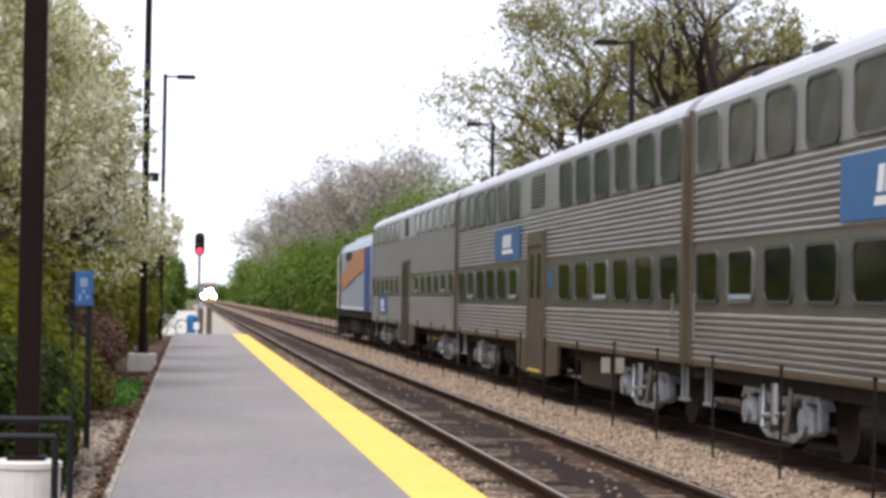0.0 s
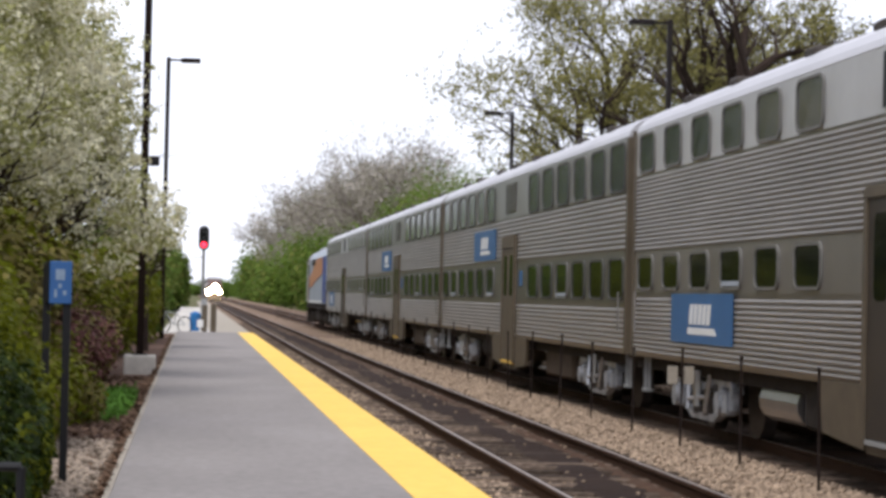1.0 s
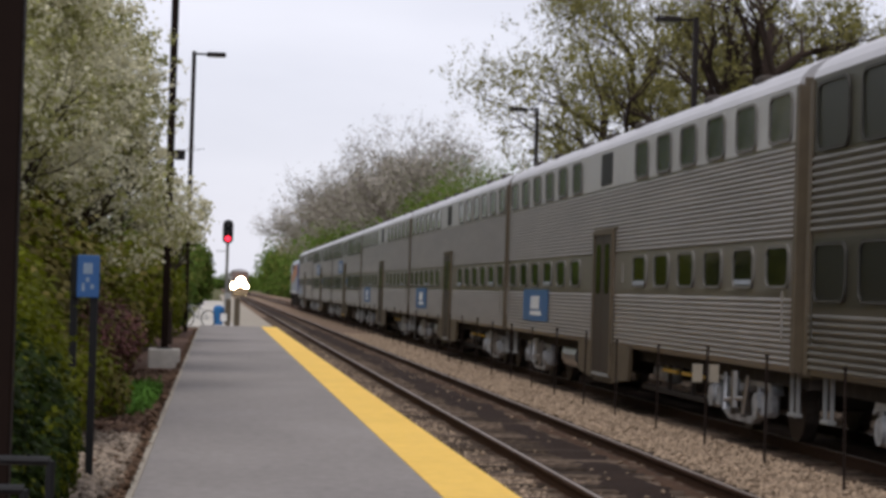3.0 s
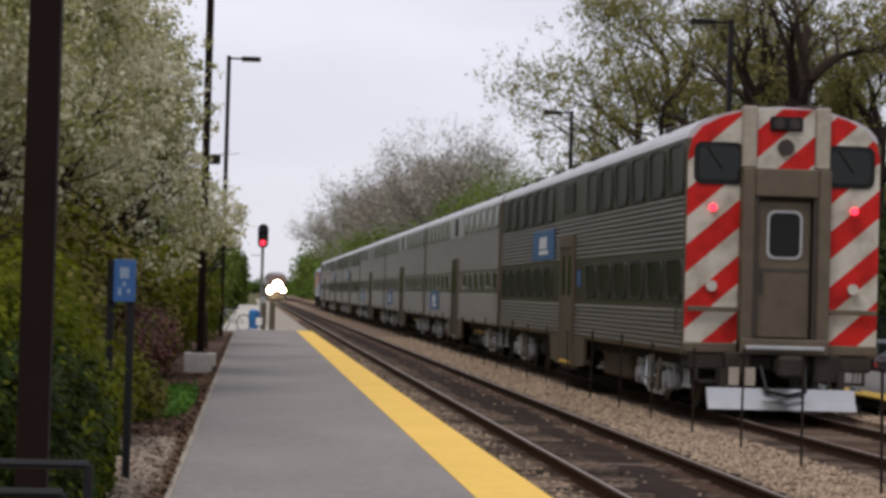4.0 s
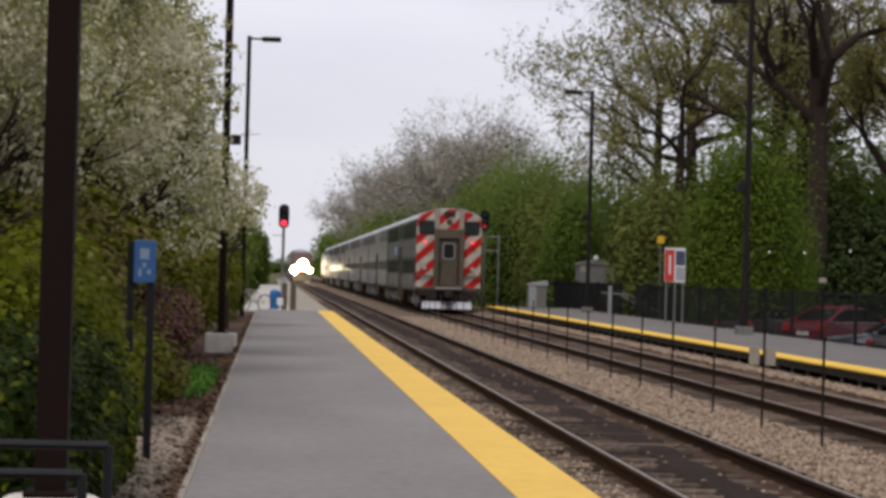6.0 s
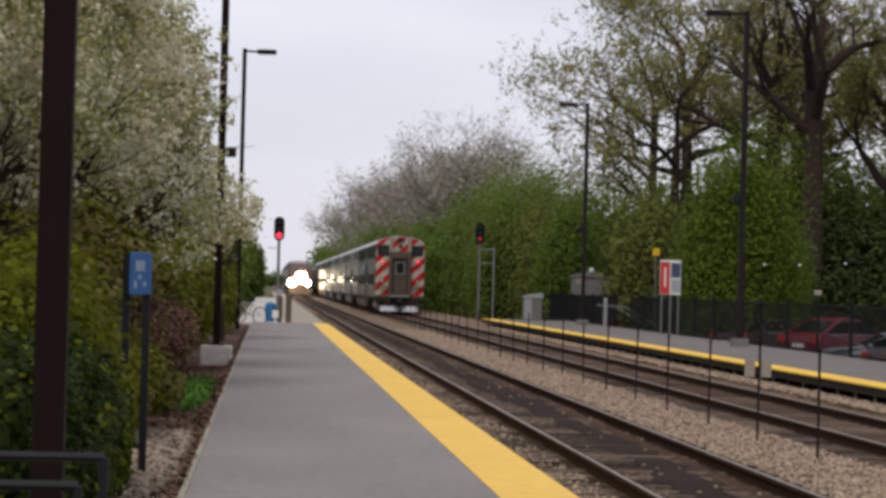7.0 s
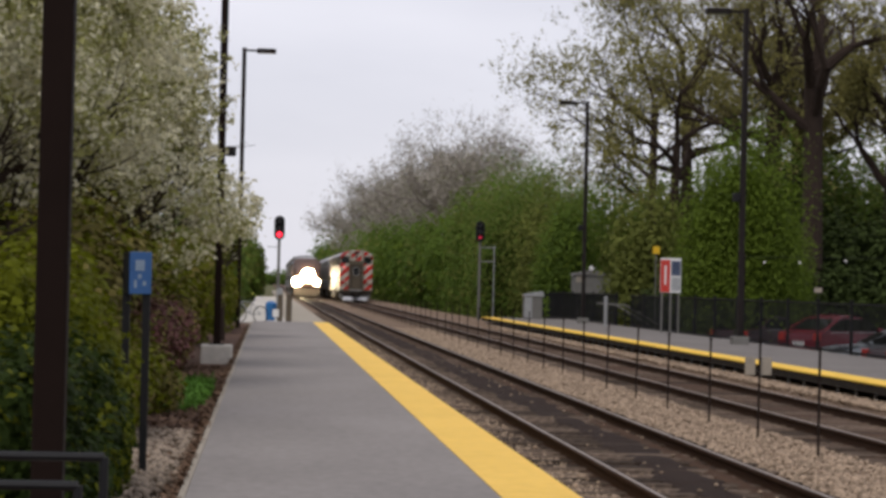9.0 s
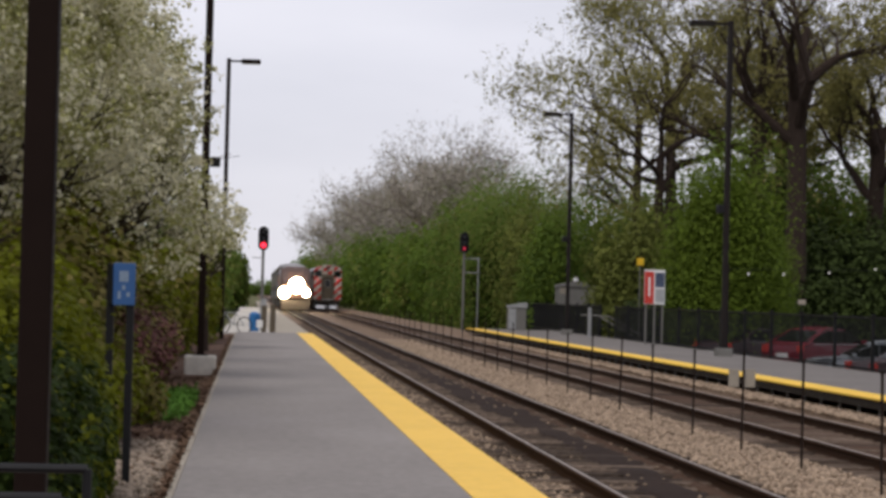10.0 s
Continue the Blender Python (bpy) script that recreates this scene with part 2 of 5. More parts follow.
def striped():
    """Diagonal red and white safety stripes of an end wall."""
    m = bpy.data.materials.new("safety_stripes")
    m.use_nodes = True
    n, ln = m.node_tree.nodes, m.node_tree.links
    bs = n["Principled BSDF"]
    bs.inputs["Roughness"].default_value = 0.5
    bs.inputs["Specular IOR Level"].default_value = 0.2
    co = n.new("ShaderNodeTexCoord")
    sp = n.new("ShaderNodeSeparateXYZ")
    ln.new(co.outputs["Object"], sp.inputs[0])

    def op(kind, a, b):
        k = n.new("ShaderNodeMath")
        k.operation = kind
        for i, v in enumerate((a, b)):
            if isinstance(v, float):
                k.inputs[i].default_value = v
            else:
                ln.new(v, k.inputs[i])
        return k.outputs[0]
    slant = op("SUBTRACT", sp.outputs["Z"], op("MULTIPLY", sp.outputs["X"], 0.88))
    band = op("FRACT", op("DIVIDE", op("ADD", slant, 10.37), 0.87), 0.0)
    is_red = op("LESS_THAN", band, 0.5)
    nz = n.new("ShaderNodeTexNoise")
    nz.inputs["Scale"].default_value = 3
    nz.inputs["Detail"].default_value = 6
    ln.new(co.outputs["Object"], nz.inputs["Vector"])
    mx = n.new("ShaderNodeMixRGB")
    mx.inputs[1].default_value = (0.50, 0.47, 0.40, 1)
    mx.inputs[2].default_value = (0.50, 0.014, 0.010, 1)
    ln.new(is_red, mx.inputs[0])
    rp = n.new("ShaderNodeValToRGB")
    rp.color_ramp.elements[0].color = (0.6, 0.58, 0.54, 1)
    rp.color_ramp.elements[0].position = 0.3
    rp.color_ramp.elements[1].position = 0.55
    ln.new(nz.outputs[0], rp.inputs[0])
    m2 = n.new("ShaderNodeMixRGB")
    m2.blend_type = "MULTIPLY"
    m2.inputs[0].default_value = 1
    ln.new(mx.outputs[0], m2.inputs[1])
    ln.new(rp.outputs[0], m2.inputs[2])
    ln.new(m2.outputs[0], bs.inputs["Base Color"])
    return m


STRIPES = striped()


# ---- mesh tools ----
class Shape:
    """Collects faces of one mesh."""

    def __init__(self):
        self.v, self.f = [], []

    def quad_faces(self, verts, faces):
        k = len(self.v)
        self.v += [tuple(p) for p in verts]
        self.f += [tuple(i + k for i in q) for q in faces]
        return self

    def box(self, x0, x1, y0, y1, z0, z1, c=0.0):
        """A box, with its upright and long edges cut off by c."""
        if c <= 0:
            p = [(x, y, z) for z in (z0, z1) for y in (y0, y1) for x in (x0, x1)]
            return self.quad_faces(p, [(0, 2, 3, 1), (4, 5, 7, 6), (0, 1, 5, 4), (2, 6, 7, 3), (0, 4, 6, 2), (1, 3, 7, 5)])
        ring = []
        for z, d in ((z0, c), (z0 + c, 0), (z1 - c, 0), (z1, c)):
            a0, a1, b0, b1 = x0 + d, x1 - d, y0 + d, y1 - d
            ring.append([(a0 + c, b0, z), (a1 - c, b0, z), (a1, b0 + c, z), (a1, b1 - c, z), (a1 - c, b1, z), (a0 + c, b1, z), (a0, b1 - c, z), (a0, b0 + c, z)])
        return self.loft(ring)

    def loft(self, rings, cap=True):
        n = len(rings[0])
        fs = []
        for i in range(len(rings) - 1):
            for j in range(n):
                fs.append((i * n + j, i * n + (j + 1) % n, (i + 1) * n + (j + 1) % n, (i + 1) * n + j))
        if cap:
            fs.append(tuple(reversed(range(n))))
            fs.append(tuple((len(rings) - 1) * n + j for j in range(n)))
        return self.quad_faces([p for r in rings for p in r], fs)

    def rod(self, a, b, r0, r1=None, n=8, cap=True):
        r1 = r0 if r1 is None else r1
        a, b = Vector(a), Vector(b)
        d = (b - a).normalized()
        u = d.orthogonal().normalized()
        w = d.cross(u)
        return self.loft([[tuple(p + (u * math.cos(6.2832 * k / n) + w * math.sin(6.2832 * k / n)) * r) for k in range(n)] for p, r in ((a, r0), (b, r1))], cap)

    def prism(self, outline, y0, y1):
        """A closed outline in x, z drawn out along y."""
        return self.loft([[(x, y, z) for x, z in outline] for y in (y0, y1)])

    def prism_x(self, outline, x0, x1):
        """A closed outline in y, z drawn out along x."""
        return self.loft([[(x, y, z) for y, z in outline] for x in (x0, x1)])

    def ball(self, c, r, n=8, squash=1.0):
        rings = []
        for i in range(1, n):
            a = math.pi * i / n
            rings.append([(c[0] + r * math.sin(a) * math.cos(6.2832 * k / n), c[1] + r * math.sin(a) * math.sin(6.2832 * k / n), c[2] - r * squash * math.cos(a)) for k in range(n)])
        return self.loft(rings)

    def mesh(self, name, mat, smooth=False):
        me = bpy.data.meshes.new(name)
        me.from_pydata(self.v, [], self.f)
        me.materials.append(mat)
        if smooth:
            me.polygons.foreach_set("use_smooth", [True] * len(me.polygons))
        me.update()
        return me


def part(name, shape, mat, parent=None, label="", smooth=False, at=None):
    ob = new(name, shape.mesh(name, mat, smooth))
    if parent:
        ob.parent = parent
    if at is not None:
        ob.matrix_basis = at
    return tagged(ob, label)


def thing(name, label, category, at=None, group="", kind=""):
    ob = new(name)
    if at is not None:
        ob.matrix_basis = at
    return tagged(ob, label, category, group, kind)


def rounded(w, h, r, n=4):
    """A rounded rectangle about the origin."""
    pts = []
    for cx, cy, a0 in ((w / 2 - r, h / 2 - r, 0), (-w / 2 + r, h / 2 - r, 90), (-w / 2 + r, -h / 2 + r, 180), (w / 2 - r, -h / 2 + r, 270)):
        for k in range(n + 1):
            a = radians(a0 + 90 * k / n)
            pts.append((cx + r * math.cos(a), cy + r * math.sin(a)))
    return pts


def raw_mesh(name, verts, faces, mat):
    me = bpy.data.meshes.new(name)
    me.vertices.add(len(verts))
    me.vertices.foreach_set("co", verts.astype(np.float32).ravel())
    k = faces.shape[1]
    me.loops.add(faces.size)
    me.loops.foreach_set("vertex_index", faces.astype(np.int32).ravel())
    me.polygons.add(len(faces))
    me.polygons.foreach_set("loop_start", np.arange(0, faces.size, k, dtype=np.int32))
    me.materials.append(mat)
    me.update(calc_edges=True)
    me.validate()
    return me


def leaf_mesh(name, points, size, mat, rng, long=1.5, facing=None):
    """One small folded diamond at every point, turned at random, or roughly towards facing."""
    n = len(points)
    c = rng.normal(size=(n, 3))
    if facing is not None:
        c = c * 0.30 + facing
    c /= np.linalg.norm(c, axis=1)[:, None]
    a = np.cross(c, rng.normal(size=(n, 3)))
    a /= np.linalg.norm(a, axis=1)[:, None]
    b = np.cross(c, a)
    s = (size * rng.uniform(0.6, 1.35, n))[:, None]
    v = np.stack([points - a * s * long * 0.5, points + b * s * 0.5 + c * s * 0.12, points + a * s * long * 0.5, points - b * s * 0.5 + c * s * 0.12], 1).reshape(-1, 3)
    return raw_mesh(name, v, np.arange(4 * n).reshape(n, 4), mat)


def stone_mesh(name, points, size, mat, rng):
    """One uneven eight-sided stone at every point."""
    n = len(points)
    base = np.array([(1, 0, 0), (-1, 0, 0), (0, 1, 0), (0, -1, 0), (0, 0, 1), (0, 0, -1)], float)
    tri = np.array([(0, 2, 4), (2, 1, 4), (1, 3, 4), (3, 0, 4), (2, 0, 5), (1, 2, 5), (3, 1, 5), (0, 3, 5)])
    ang = rng.uniform(0, 6.28, n)
    s = size * rng.uniform(0.5, 1.3, (n, 1, 1)) * rng.uniform(0.65, 1.25, (n, 6, 1))
    v = base[None] * s
    v[:, :, 2] *= 0.7
    x = v[:, :, 0] * np.cos(ang)[:, None] - v[:, :, 1] * np.sin(ang)[:, None]
    y = v[:, :, 0] * np.sin(ang)[:, None] + v[:, :, 1] * np.cos(ang)[:, None]
    v = np.stack([x, y, v[:, :, 2]], 2) + points[:, None]
    f = (tri[None] + 6 * np.arange(n)[:, None, None]).reshape(-1, 3)
    return raw_mesh(name, v.reshape(-1, 3), f, mat)


# ---- ground, tracks and platforms ----
RAIL_Z = -0.147
TRACK_1, TRACK_2 = 4.17, 8.21
BED_Z = -0.335
EDGE = 2.475

tagged(part("ground", Shape().box(-1500, 1500, -400, 3000, -1.4, -0.80), GROUND), kind="structure")
bed = [(2.55, -0.9), (2.55, BED_Z), (3.2, BED_Z + 0.01), (5.3, BED_Z), (6.1, BED_Z + 0.03), (6.7, BED_Z + 0.02), (7.2, BED_Z), (9.05, BED_Z), (9.45, -0.20), (9.85, -0.11), (11.2, -0.11), (11.4, -0.9)]
tagged(part("ballast_bed", Shape().prism(bed, -60, 1500), BALLAST), "brown crushed-stone ballast under two railway tracks", kind="structure")


def ragged(name, x0, x1, z, mat, label, seed, wander=0.10):
    """A low strip of ballast along the track with uneven edges and an uneven top."""
    rg = random.Random(seed)
    ys = [-60 + 6 * k for k in range(12)] + [12 + 0.28 * k for k in range(320)] + [102 + 12 * k for k in range(117)]
    rings = []
    a = b = 0.0
    for y in ys:
        a = a * 0.8 + rg.uniform(-1, 1) * wander * 0.6
        b = b * 0.8 + rg.uniform(-1, 1) * wander * 0.6
        h = z + rg.uniform(-0.012, 0.008)
        rings.append([(x0 + a, y, BED_Z - 0.05), (x0 + a, y, h - 0.02), (x0 + a + 0.05, y, h), (x1 + b - 0.05, y, h), (x1 + b, y, h - 0.02), (x1 + b, y, BED_Z - 0.05)])
    tagged(part(name, Shape().loft(rings), mat), label, kind="structure")


tagged(part("worn_strip", Shape().box(TRACK_1 - 0.70, TRACK_1 + 0.70, -60, 1500, BED_Z - 0.05, BED_Z + 0.016), WORNBED), "dirty grey-brown ballast between the rails", kind="structure")
ragged("oiled_strip", TRACK_1 - 0.10, TRACK_1 + 0.46, BED_Z + 0.056, OILY, "dark oil-soaked ballast between the rails", 7)
ragged("rusty_strip", TRACK_1 + 0.50, TRACK_1 + 0.69, BED_Z + 0.050, RUSTBED, "rust-brown ballast beside the rail", 8, 0.02)
ragged("brown_strip", TRACK_1 + 0.80, TRACK_1 + 1.18, BED_Z + 0.022, RUSTBED, "rust-brown ballast outside the rail", 10, 0.06)
ragged("rusty_strip", TRACK_2 - 0.69, TRACK_2 + 0.69, BED_Z + 0.044, RUSTBED, "rust-brown ballast between the rails", 9, 0.02)
ragged("brown_strip", TRACK_2 - 1.22, TRACK_2 - 0.80, BED_Z + 0.024, RUSTBED, "rust-brown ballast outside the rail", 11, 0.10)

rail_outline = [(-0.075, -0.185), (0.075, -0.185), (0.075, -0.17), (0.012, -0.15), (0.010, -0.05), (0.036, -0.038), (0.036, -0.006), (0.028, -0.002), (-0.028, -0.002), (-0.036, -0.006), (-0.036, -0.038), (-0.010, -0.05), (-0.012, -0.15), (-0.075, -0.17)]
tracks = []
for tx in (TRACK_1, TRACK_2):
    tr = thing("railway_track", "rusty steel rails on dark timber ties in ballast", "track", pose(tx, 0, RAIL_Z), "two railway tracks", "structure")
    tracks.append(tr)
    for side in (-1, 1):
        r = part("rail", Shape().prism(rail_outline, -60, 1500), RAIL, tr, at=pose(side * 0.7525, 0, 0))
        part("railhead", Shape().prism([(-0.017, -0.002), (0.015, -0.002), (0.012, 0.0015), (-0.014, 0.0015)], -60, 1500), RAILTOP, r, "worn shiny running surface")

plat = tagged(part("platform", Shape().box(-0.578, 1.83, -45, 89, -0.7, 0.0), ASPHALT), "grey asphalt station platform with a yellow edge", kind="structure")
part("tactile_strip", Shape().box(1.83, EDGE - 0.05, -45, 89, -0.55, 0.006), YELLOW, plat, "yellow tactile warning strip")
part("platform_kerb", Shape().box(EDGE - 0.05, EDGE, -45, 89.003, -0.7, -0.004), YELLOW, plat, "yellow painted platform edge")
part("border_timber", Shape().box(-0.63, -0.58, -45, 89, -0.5, 0.010), PLATE, plat, "weathered border along the platform")
rng = np.random.default_rng(5)
tagged(part("garden_bed", Shape().box(-14, -0.63, -45, 91, -0.9, -0.10), SOIL), "brown mulch bed beside the platform", kind="structure")
tagged(part("dirt_path", Shape().box(0.75, 2.45, 89.02, 400, -0.9, -0.07), PLATE), "pale trodden gravel beside the line", kind="structure")
tagged(part("concrete_path", Shape().box(-1.2, 0.748, 89.02, 235, -0.9, -0.06), CONCRETE), "pale concrete path past the platform's end", kind="structure")

RP_Z, RP_X = 0.17, 9.92
plat2 = tagged(part("opposite_platform", Shape().box(RP_X + 0.6, 13.99, -30, 102, RP_Z - 0.16, RP_Z), OLDASPHALT), "grey opposite platform on posts with a yellow edge", kind="structure")
for y0, y1 in ((-30, 102),):
    part("tactile_strip", Shape().box(RP_X, RP_X + 0.6, y0, y1, RP_Z - 0.02, RP_Z + 0.006), EDGEYELLOW, plat2, "yellow tactile warning strip")
    part("edge_beam", Shape().box(RP_X + 0.02, RP_X + 0.6, y0, y1, RP_Z - 0.16, RP_Z - 0.022), UNDER, plat2, "dark edge beam")
post_mesh = Shape().box(-0.022, 0.022, -0.022, 0.022, -0.75, 0).mesh("support_post", GALV)
for k in range(98):
    o = new("support_post", post_mesh)
    o.parent = plat2
    o.matrix_basis = pose(RP_X + 0.12, -18 + k * 1.22, RP_Z - 0.16)
# Added sheet: gives the open void under the platform its shade.
part("back_wall", Shape().box(RP_X + 0.9, RP_X + 1.1, -30, 102, -0.85, RP_Z - 0.165), UNDER, plat2, "dark sheet standing in for the shade beneath the platform")
tagged(part("parking_lot", Shape().box(14.0, 60, 20, 130, -0.9, -0.72), LOT), "dark asphalt car park behind the platform", kind="structure")


# ---- trains ----
def car_profile(kind):
    """Half outline of a gallery car, from the sill up to the middle of the roof: x out, z above the rail."""
    pts = [(1.40, 0.93), (1.50, 0.95)]
    lower = (1.0, 1.66) if kind == "A" else (1.0, 1.83)
    upper = (2.56, 3.44) if kind == "A" else (2.52, 3.62)
    for z0, z1, pitch in ((*lower, 0.080 if kind == "A" else 0.064), (*upper, 0.080 if kind == "A" else 0.064)):
        n = int((z1 - z0) / pitch)
        for k in range(n):
            z = z0 + (z1 - z0) * k / n
            d = (z1 - z0) / n
            pts += [(1.505, z), (1.528, z + d * 0.2), (1.53, z + d * 0.45), (1.524, z + d * 0.65), (1.505, z + d * 0.8)]
        pts.append((1.505, z1))
    pts.append((1.515, 4.32))
    return pts


ROOF = [(1.515, 4.325), (1.48, 4.42), (1.38, 4.53), (1.15, 4.66), (0.8, 4.76), (0.4, 4.83)]
HALF = 12.65


def window_pair(kind):
    """Width of a window, and the heights of a lower and of an upper one."""
    return (1.18, 0.60, 0.72) if kind == "A" else (1.02, 0.45, 0.53)


def truck(parent, y, style):
    t = part("truck", Shape().box(-1.0, 1.0, -0.25, 0.25, 0.35, 0.75, 0.05).box(-0.2, 0.2, -1.2, 1.2, 0.45, 0.62), UNDER, parent, "silver cast truck with four wheels", at=pose(0, y, 0))
    for s in (-1, 1):
        x = s * 1.20
        fr = Shape()
        fr.prism_x([(-1.78, 0.60), (-1.60, 0.82), (-0.70, 0.84), (-0.50, 0.70), (0.50, 0.70), (0.70, 0.84), (1.60, 0.82), (1.78, 0.60), (1.60, 0.66), (0.80, 0.70), (0.52, 0.58), (-0.52, 0.58), (-0.80, 0.70), (-1.60, 0.66)], x - 0.08, x + 0.08)
        for yy in (-1.55, -0.95, 0.95, 1.55):
            fr.box(x - 0.06, x + 0.06, yy - 0.06, yy + 0.06, 0.36, 0.70, 0.02)
        fr.prism_x([(-1.0, 0.30), (-0.62, 0.18), (0.62, 0.18), (1.0, 0.30), (1.0, 0.38), (0.58, 0.27), (-0.58, 0.27), (-1.0, 0.38)], x - 0.06, x + 0.06)
        sf = part("side_frame", fr, CAST if style == "silver" else UNDER, t, "grey cast side frame" if style == "silver" else "")
        for yy in (-1.25, 1.25):
            part("axle_box", Shape().box(x - 0.12, x + 0.12, yy - 0.19, yy + 0.19, 0.30, 0.62, 0.04).rod((x - 0.1, yy, 0.46), (x + s * 0.17, yy, 0.46), 0.15, n=12), CAST if style == "silver" else UNDER, sf)
        if style == "silver":
            part("brake_hanger", Shape().rod((x + s * 0.10, -0.62, 0.80), (x + s * 0.14, -0.52, 0.30), 0.035, n=6).rod((x + s * 0.10, 0.62, 0.80), (x + s * 0.14, 0.52, 0.30), 0.035, n=6)
                 .rod((x + s * 0.12, -0.02, 0.84), (x + s * 0.12, -0.02, 0.36), 0.07, n=8).rod((x + s * 0.13, -0.5, 0.50), (x + s * 0.13, 0.5, 0.44), 0.03, n=6), TANK, sf, "bright brake rigging")
        for yy in (-0.30, 0.30):
            part("spring", Shape().rod((x, yy, 0.25), (x, yy, 0.60), 0.11, n=10), WHEEL, sf)
    for yy in (-1.25, 1.25):
        for s in (-1, 1):
            part("wheel", Shape().rod((s * 0.68, yy, 0.46), (s * 0.82, yy, 0.46), 0.46, n=20).rod((s * 0.65, yy, 0.47), (s * 0.68, yy, 0.47), 0.48, n=20), WHEEL, t)
    return t


def gallery_car(kind, cab, label, at):
    STEEL, BAND = (DARKSTEEL, DARKBAND) if cab else (CLEANSTEEL, CLEANBAND if kind == "A" else PALEBAND)
    car = thing("passenger_car", label, "train car", at, "cars of the departing train")
    half = car_profile(kind)
    outline = [(x, z) for x, z in half] + [(-x, z) for x, z in reversed(half)]
    part("body", Shape().prism(outline, -HALF, HALF), STEEL, car, "fluted stainless steel body")
    ro = ROOF + [(0, 4.85)] + [(-x, z) for x, z in reversed(ROOF)]
    roof = part("roof", Shape().prism(ro, -HALF, HALF), ROOFM, car, "pale metal roof")
    for yy in (-9.5, -6.5, -1.2, 1.6, 4.2, 7.8, 10.5):
        part("vent", Shape().box(-1.24, -1.02, yy - 0.22, yy + 0.22, 4.60, 4.72, 0.03), GAP, roof)
    w, low_h, high_h = window_pair(kind)
    h = low_h
    zs = (2.11, 3.86) if kind == "A" else (2.19, 3.97)
    cr = 0.13 if kind == "A" else 0.11
    rims, darks, panes = [], [], []
    for tall, glass in ((low_h, DULLGLASS if cab else GLASS), (high_h, DULLGLASS if cab else SKYGLASS)):
        rim_o, rim_i = rounded(w + 0.07, tall + 0.07, cr + 0.03), rounded(w, tall, cr)
        edge = Shape()
        for a, d0, b, d1 in ((rim_o, 0.0, rim_o, 0.028), (rim_o, 0.028, rim_i, 0.028), (rim_i, 0.028, rim_i, 0.004)):
            edge.loft([[(-d0, y, z) for y, z in a], [(-d1, y, z) for y, z in b]], cap=False)
        rims.append(edge.mesh("window", RIM))
        darks.append(edge.mesh("window", CABRIM if cab else DARKRIM) if kind == "A" else rims[-1])
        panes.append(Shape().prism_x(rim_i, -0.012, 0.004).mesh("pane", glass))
    sash_me = Shape().box(-0.02, 0.0, -w / 2 + 0.06, w / 2 - 0.06, -low_h / 2 + 0.015, -low_h / 2 + 0.075).mesh("sash", LGREY)
    for s in (-1, 1):
        part("window_band", Shape().box(min(s * 1.507, s * 1.512), max(s * 1.507, s * 1.512), -HALF, HALF, zs[0] - h / 2 - 0.08, zs[0] + h / 2 + 0.08), BAND, car, "smooth steel window band")
        part("letterboard", Shape().box(s * 1.5145 - 0.0025, s * 1.5145 + 0.0025, -HALF, HALF, 3.47 if kind == "A" else 3.65, 4.31), DARKBAND if cab else LETTERA if kind == "A" else LETTERB, car, "smooth bright band round the upper windows")
        for z in zs:
            for k in range(12):
                y = 3.08 + 1.735 * k if k < 6 else -3.2 - 1.735 * (k - 6)
                sashed = (k * 7 + int(z * 10) + (3 if kind == "A" else 1)) % 4 == 0
                wob = new("window", (rims if sashed and not cab else darks)[0 if z < 3 else 1])
                wob.parent = car
                wob.matrix_basis = pose(s * (1.514 if z < 3 else 1.519), y, z, 0, 0, 0 if s < 0 else 180)
                p = new("pane", panes[0 if z < 3 else 1])
                p.parent = wob
                if sashed and not cab and z < 3:
                    q = new("sash", sash_me)
                    q.parent = wob
        # doorway in the middle with its lowered step well
        door = part("doorway", Shape().box(s * 1.54 - 0.035, s * 1.54 + 0.035, -0.95, 0.95, 2.84, 3.08 if kind == "A" else 2.92), BRONZE, car, "weathered steel doorway")
        for y0, y1 in ((-0.95, -0.83), (0.83, 0.95)):
            part("door_jamb", Shape().box(s * 1.54 - 0.03, s * 1.54 + 0.03, y0, y1, 0.42, 2.838), BRONZE, door)
        part("drip_rail", Shape().box(s * 1.53 - 0.01, s * 1.53 + 0.06, -1.25, 1.0, 3.082 if kind == "A" else 2.922, 3.12 if kind == "A" else 2.95), BRONZE, door)
        part("step_tread", Shape().box(s * 1.45 - 0.05, s * 1.45 + 0.05, -0.93, 0.93, 0.3, 0.398), BRONZE, door)
        for y0, y1 in ((-0.828, -0.012), (0.012, 0.828)):
            leaf = part("door_leaf", Shape().box(s * 1.537 - 0.012, s * 1.537 + 0.012, y0, y1, 0.46, 2.836), BRONZE if kind == "A" else DOORM, door)
            yc = (y0 + y1) / 2
            part("door_pane", Shape().prism_x([(yc + a, 2.25 + b) for a, b in rounded(0.42, 0.86, 0.1)], s * 1.552 - 0.004, s * 1.552 + 0.004), GLASS, leaf)
        part("step_edge", Shape().box(s * 1.50 - 0.06, s * 1.50 + 0.06, -0.82, 0.82, 0.40, 0.45), YELLOW if kind == "A" else GALV, door, "yellow step edge" if kind == "A" else "bare metal step edge")
